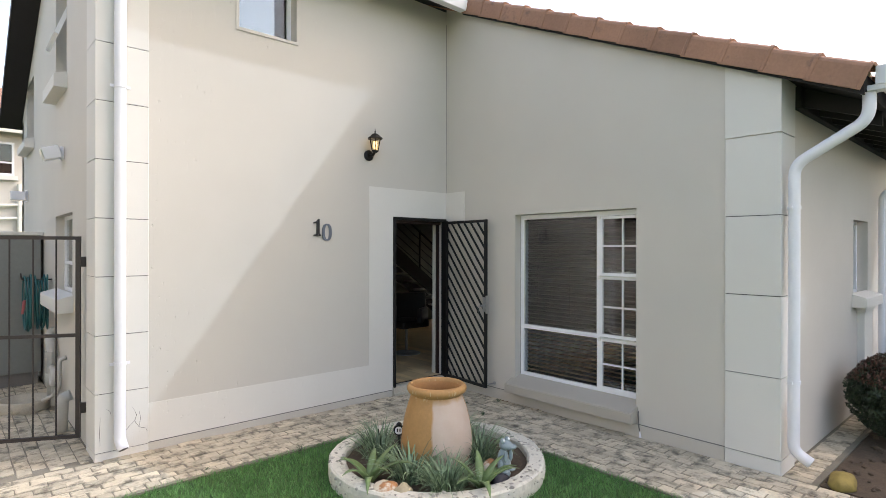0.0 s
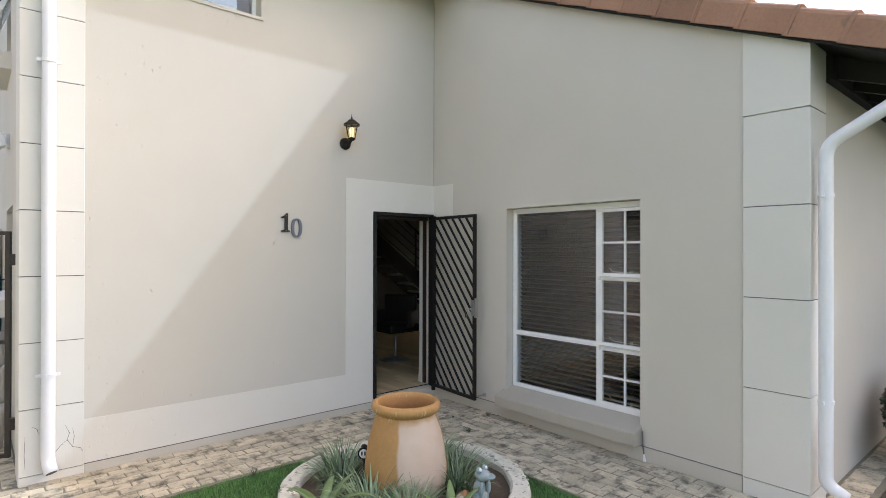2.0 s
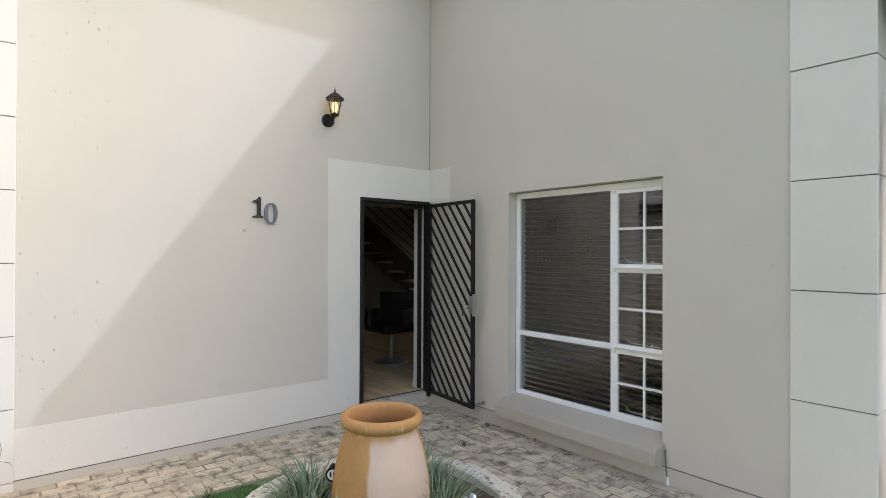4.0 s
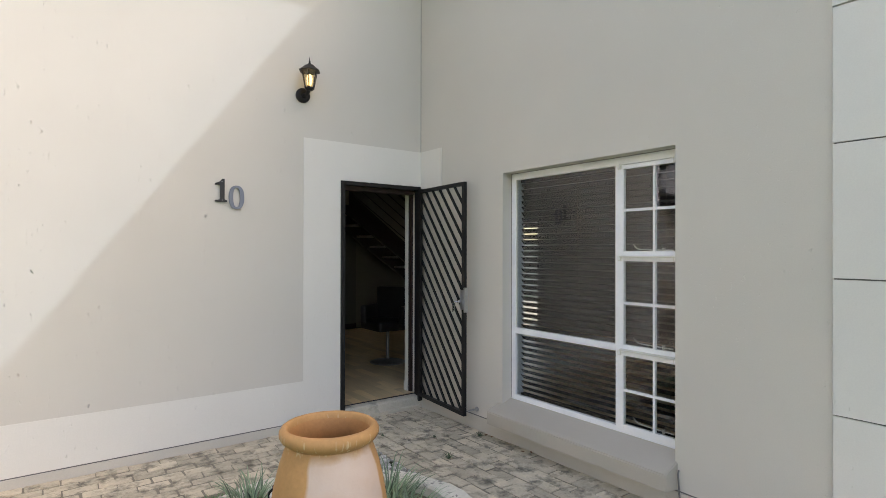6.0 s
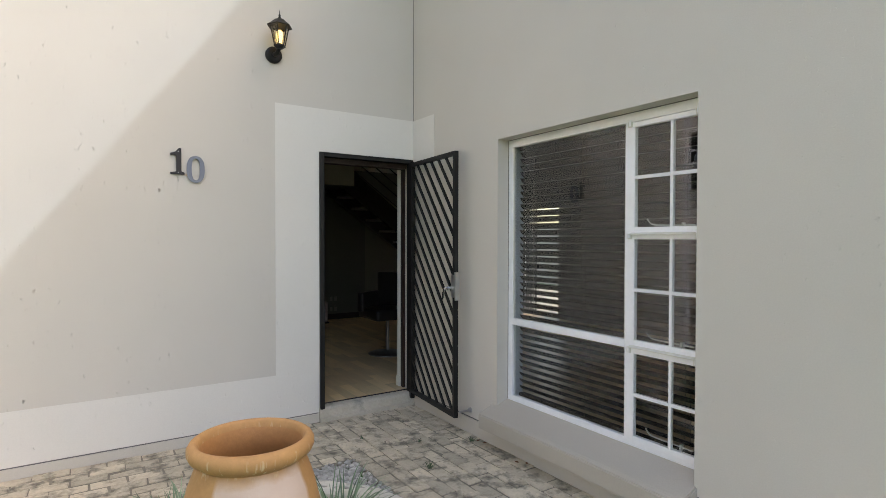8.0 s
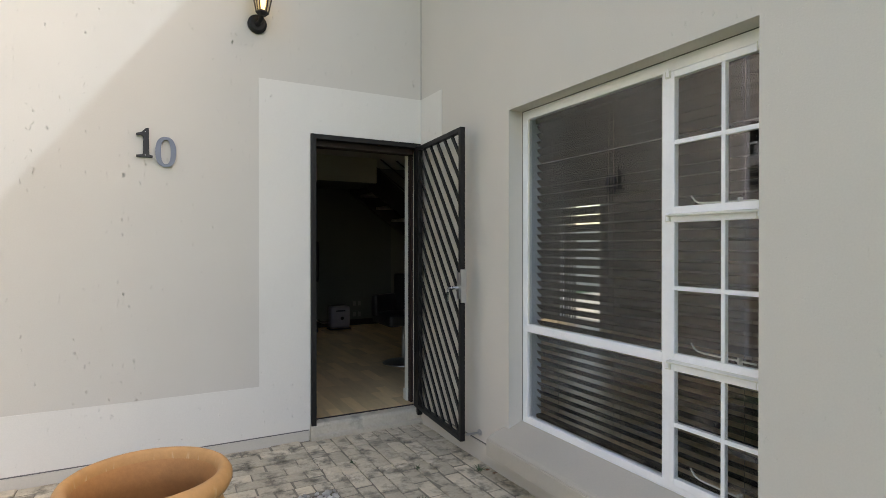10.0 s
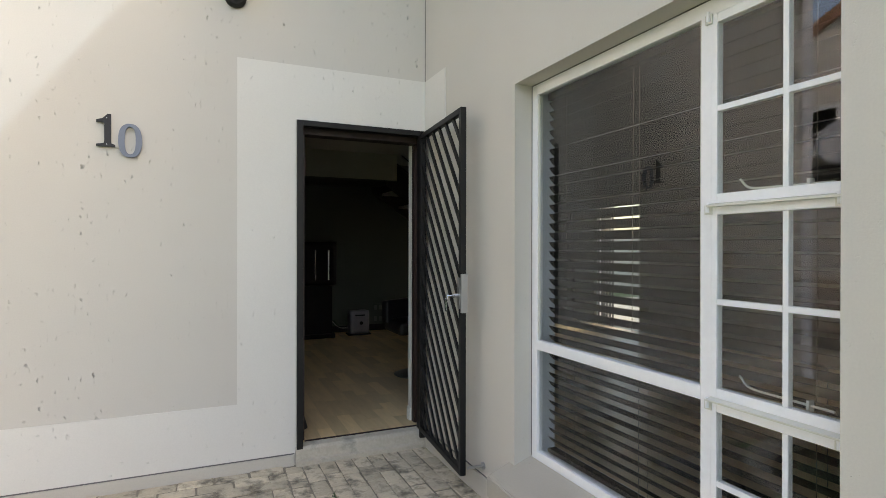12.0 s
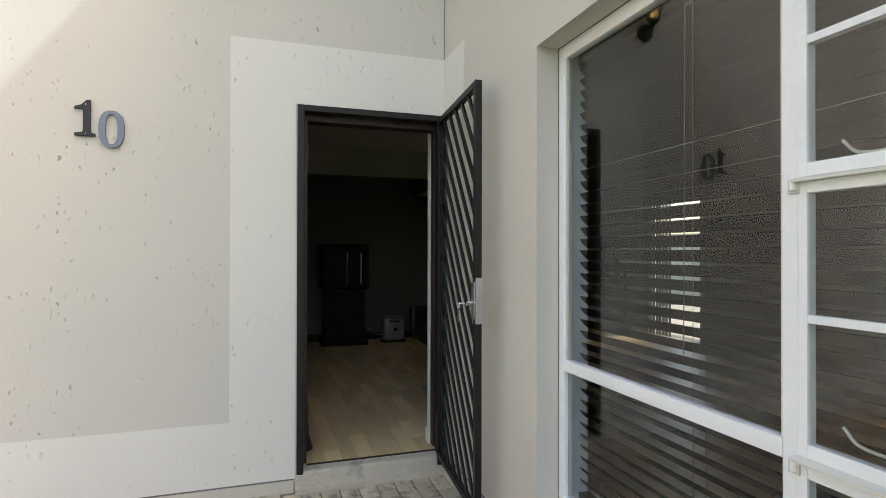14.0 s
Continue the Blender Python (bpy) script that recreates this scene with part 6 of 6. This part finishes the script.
# laminate floor planks in view of the door
for r_ in range(28):
    x = -1.55 + 0.095 * r_
    y = 0.07 - random.uniform(0, 0.5)
    while y < 4.4:
        l = random.uniform(0.34, 0.50)
        y0_, y1_ = max(y, 0.074 if DOOR_X0 < x + 0.0475 < DOOR_X1 else 0.232), min(y + l, 4.40)
        if y1_ - y0_ > 0.05:
            pl = bmesh.new()
            box(pl, x + 0.0003, x + 0.0947, y0_ + 0.0008, y1_ - 0.0008, FLOOR - 0.012, FLOOR)
            o = part("plank", pl, "floor", bpy.data.objects["floor_slab"])
        y += l
structure("floor_finish", boxes((X_LEFT + T, -1.552, 0.24, 4.4, FLOOR - 0.012, FLOOR - 0.001), (1.112, EAST, 0.24, 4.4, FLOOR - 0.012, FLOOR - 0.001), (T, EAST, Y_RIGHT + T, 0.238, FLOOR - 0.012, FLOOR - 0.001)), "floor", "pale timber-look laminate floor")

# ---- lawn ----
structure("lawn_soil", boxes((-9, -0.965, -12, -0.875, -0.2, -0.022)), "turf", "soil and thatch under the lawn")
rng = np.random.default_rng(4)
def lawn_blades(n, x0, x1, y0, y1, hmin, hmax, wid):
    x, y = rng.uniform(x0, x1, n), rng.uniform(y0, y1, n)
    keep = np.hypot(x - PCX, y - PCY) > R_OUT + 0.0
    keep &= ~((x > -1.75) & (y > -2.10) & (np.hypot(x - PCX, y - PCY) > R_OUT))
    x, y = x[keep], y[keep]
    n = len(x)
    yaw, h = rng.uniform(0, 6.283, n), rng.uniform(hmin, hmax, n)
    lean = rng.uniform(0.15, 1.0, n) * h
    dx, dy = np.cos(yaw), np.sin(yaw)
    z = np.full(n, -0.024)
    w = rng.uniform(0.7, 1.3, n) * wid
    bend_ = rng.uniform(0, 6.283, n)
    bx_, by_ = np.cos(bend_), np.sin(bend_)
    P = np.empty((n, 5, 3))
    P[:, 0] = np.c_[x - dx * w, y - dy * w, z]
    P[:, 1] = np.c_[x + dx * w, y + dy * w, z]
    P[:, 2] = np.c_[x + dx * w * 0.7 + bx_ * lean * 0.4, y + dy * w * 0.7 + by_ * lean * 0.4, z + h * 0.62]
    P[:, 3] = np.c_[x - dx * w * 0.7 + bx_ * lean * 0.4, y - dy * w * 0.7 + by_ * lean * 0.4, z + h * 0.62]
    P[:, 4] = np.c_[x + bx_ * lean, y + by_ * lean, z + h]
    base = np.arange(n) * 5
    quads = np.c_[base, base + 1, base + 2, base + 3]
    tris = np.c_[base + 3, base + 2, base + 4]
    me = bpy.data.meshes.new("lawn_grass")
    me.from_pydata(P.reshape(-1, 3).tolist(), [], quads.tolist() + tris.tolist())
    me.materials.append(M["grass"])
    return tagged(new("lawn_grass", me), "short green lawn grass", "lawn", kind="stuff")
lawn_blades(75000, -4.6, -0.95, -4.2, -0.862, 0.022, 0.05, 0.0020)
lawn_blades(16000, -7.5, -1.0, -7.5, -4.2, 0.02, 0.05, 0.004)

# ---- paving: blocks in stretcher rows, laid last ----
structure("paving_bed", boxes((-9, -0.96, -0.87, 0, -0.2, -0.009), (-0.96, 0.0, -12, 0, -0.2, -0.009), (-9, X_LEFT, 0, 12, -0.2, -0.009), (0.0, 6.5, -4.13, Y_RIGHT, -0.2, -0.009)), "sand", "dark joint sand under the paving")
paving = bpy.data.objects["paving_bed"]
rp = random.Random(77)
def paver_mesh(l, w, seed):
    """Block with worn, slightly chamfered upper edges."""
    b = bmesh.new()
    rj = random.Random(seed)
    g, c = 0.0034, 0.007
    x, y = l / 2 - g, w / 2 - g
    lo = [b.verts.new((sx * x, sy * y, -0.03)) for sx, sy in ((-1, -1), (1, -1), (1, 1), (-1, 1))]
    mi = [b.verts.new((sx * x, sy * y, -0.004)) for sx, sy in ((-1, -1), (1, -1), (1, 1), (-1, 1))]
    hi = [b.verts.new((sx * (x - c), sy * (y - c), 0.0)) for sx, sy in ((-1, -1), (1, -1), (1, 1), (-1, 1))]
    for k in range(4):
        # worn corners and edges
        dx, dy, dz = rj.uniform(-0.004, 0.002), rj.uniform(-0.004, 0.002), rj.uniform(-0.003, 0.001)
        for ring in (lo, mi, hi):
            ring[k].co.x += dx * (1 if ring[k].co.x > 0 else -1)
            ring[k].co.y += dy * (1 if ring[k].co.y > 0 else -1)
        hi[k].co.z += dz
    for a, c_ in ((lo, mi), (mi, hi)):
        for k in range(4):
            b.faces.new((a[k], a[(k + 1) % 4], c_[(k + 1) % 4], c_[k]))
    bmesh.ops.triangulate(b, faces=[b.faces.new(hi)])
    ups = [e for e in b.edges if all(abs(abs(v.co.x) - x) < 0.02 and abs(abs(v.co.y) - y) < 0.02 and v.co.z < -0.001 for v in e.verts) and abs(e.verts[0].co.z - e.verts[1].co.z) > 0.02]
    bmesh.ops.bevel(b, geom=ups, offset=0.006, segments=1, affect="EDGES")
    me = bpy.data.meshes.new("paver")
    b.to_mesh(me)
    b.free()
    me.materials.append(M["paver"])
    return me
PL, PW = 0.196, 0.1035
pav_me = {"full": [paver_mesh(PL, PW, k) for k in range(9)], "half": [paver_mesh(PW, PW, 20 + k) for k in range(5)]}
far = bmesh.new()
n_part = 0
def lay(x, y, along_y, half=False, near=True):
    global n_part
    m = Matrix.Translation((x + rp.uniform(-0.003, 0.003), y + rp.uniform(-0.003, 0.003), rp.uniform(-0.006, 0.003))) @ Euler((rp.uniform(-0.016, 0.016), rp.uniform(-0.016, 0.016), (math.pi / 2 if along_y else 0) + rp.uniform(-0.022, 0.022))).to_matrix().to_4x4()
    me = rp.choice(pav_me["half" if half else "full"])
    if near and n_part < 330:
        o = new("paver", me)
        o.parent = paving
        o.matrix_basis = m
        n_part += 1
    else:
        off = len(far.verts)
        vs = [far.verts.new(m @ v.co) for v in me.vertices]
        for p in me.polygons:
            far.faces.new([vs[i] for i in p.vertices])
# strip along the gable wall: rows parallel to it, header course at the lawn
rows_b = [(-0.065 - PW * k) for k in range(8)]
for k, x in enumerate(rows_b):
    y = -0.03 - (PL / 2 if k % 2 else 0.0) - PL / 2 + 0.02 * (k % 3)
    if k % 2:
        lay(x, -0.03 - PW / 2, True, True)
    while y > -8.2:
        lay(x, y, True, near=y > -3.6)
        y -= PL
y = -0.03 - PW / 2
while y > -8.2:
    lay(-0.894, y, False, True, near=y > -3.6)
    y -= PW
# strip along the front wall
for k in range(7):
    yy = -0.062 - PW * k
    x = -0.948 - PL / 2 - (PL / 2 if k % 2 else 0)
    if k % 2:
        lay(-0.948 - PW / 2 + 0.003, yy, False, True)
    while x > -7.4:
        lay(x, yy, False, near=x > -3.75)
        x -= PL
x = -0.948 - PW / 2
while x > -7.4:
    lay(x, -0.062 - PW * 6.5 - PW / 2, True, True, near=False)
    x -= PW
# yard beside the house, and the strip along the flower bed
for k in range(20):
    x = X_LEFT - 0.06 - PW * k
    y = 0.02 + (PL / 2 if k % 2 else 0) + PL / 2
    while y < 6.0:
        lay(x, y, True, near=False)
        y += PL
for k in range(60):
    lay(0.06 + PW * k, Y_RIGHT - 0.022 - PL / 2, True, near=False)
me = bpy.data.meshes.new("paver_field")
far.to_mesh(me)
far.free()
me.materials.append(M["paver_far"] if "paver_far" in M else M["paver"])
fo = new("paver_field", me)
fo.parent = paving
tagged(fo, "weathered concrete paving blocks", kind="stuff")

# weeds in the joints
M["weed"] = material("weed_leaf", (0.06, 0.10, 0.04), 0.6, vary=0.3, grain=10, island=0.3, bump=0, coords="World")
for i, (x, y, s) in enumerate(((-0.60, -1.25, 0.055), (-0.10, -1.02, 0.04), (-0.42, -0.82, 0.03), (-1.05, -2.45, 0.05), (-2.55, -0.9, 0.06), (-3.3, -0.78, 0.03), (-0.75, -0.55, 0.03))):
    t = thing("weed", (x, y, 0), "small green weed growing in a paving joint", "weed", "weeds")
    b = bmesh.new()
    r = random.Random(300 + i)
    for k in range(16):
        blade_mesh(b, (x + r.uniform(-0.008, 0.008), y + r.uniform(-0.008, 0.008), -0.006), r.uniform(0, 6.28), s * r.uniform(0.6, 1.3), r.uniform(0.5, 1.2), 0.0035, 0.7, 3)
    part("leaves", b, "weed", t)
# fallen leaves against the gable wall
M["dry_leaf"] = material("dry_leaf", (0.22, 0.09, 0.035), 0.8, vary=0.3, island=0.3, bump=0, coords="World")
for i, (x, y) in enumerate(((-0.07, -1.06), (-0.05, -1.55), (-0.09, -1.5), (-0.06, -1.12))):
    b = bmesh.new()
    r = random.Random(500 + i)
    v = [b.verts.new((x + 0.018 * u * math.cos(i) - 0.008 * w * math.sin(i), y + 0.018 * u * math.sin(i) + 0.008 * w * math.cos(i), 0.006 + 0.004 * abs(w) + 0.004 * abs(u))) for u, w in ((-1, 0), (-0.3, -1), (0.5, -0.8), (1.1, 0), (0.4, 0.9), (-0.4, 1))]
    c = b.verts.new((x, y, 0.004))
    for k in range(6):
        b.faces.new((v[k], v[(k + 1) % 6], c))
    single("dry_leaf", b, "dry_leaf", (x, y, 0.002), "curled brown dry leaf on the paving", "leaf", "dry leaves")
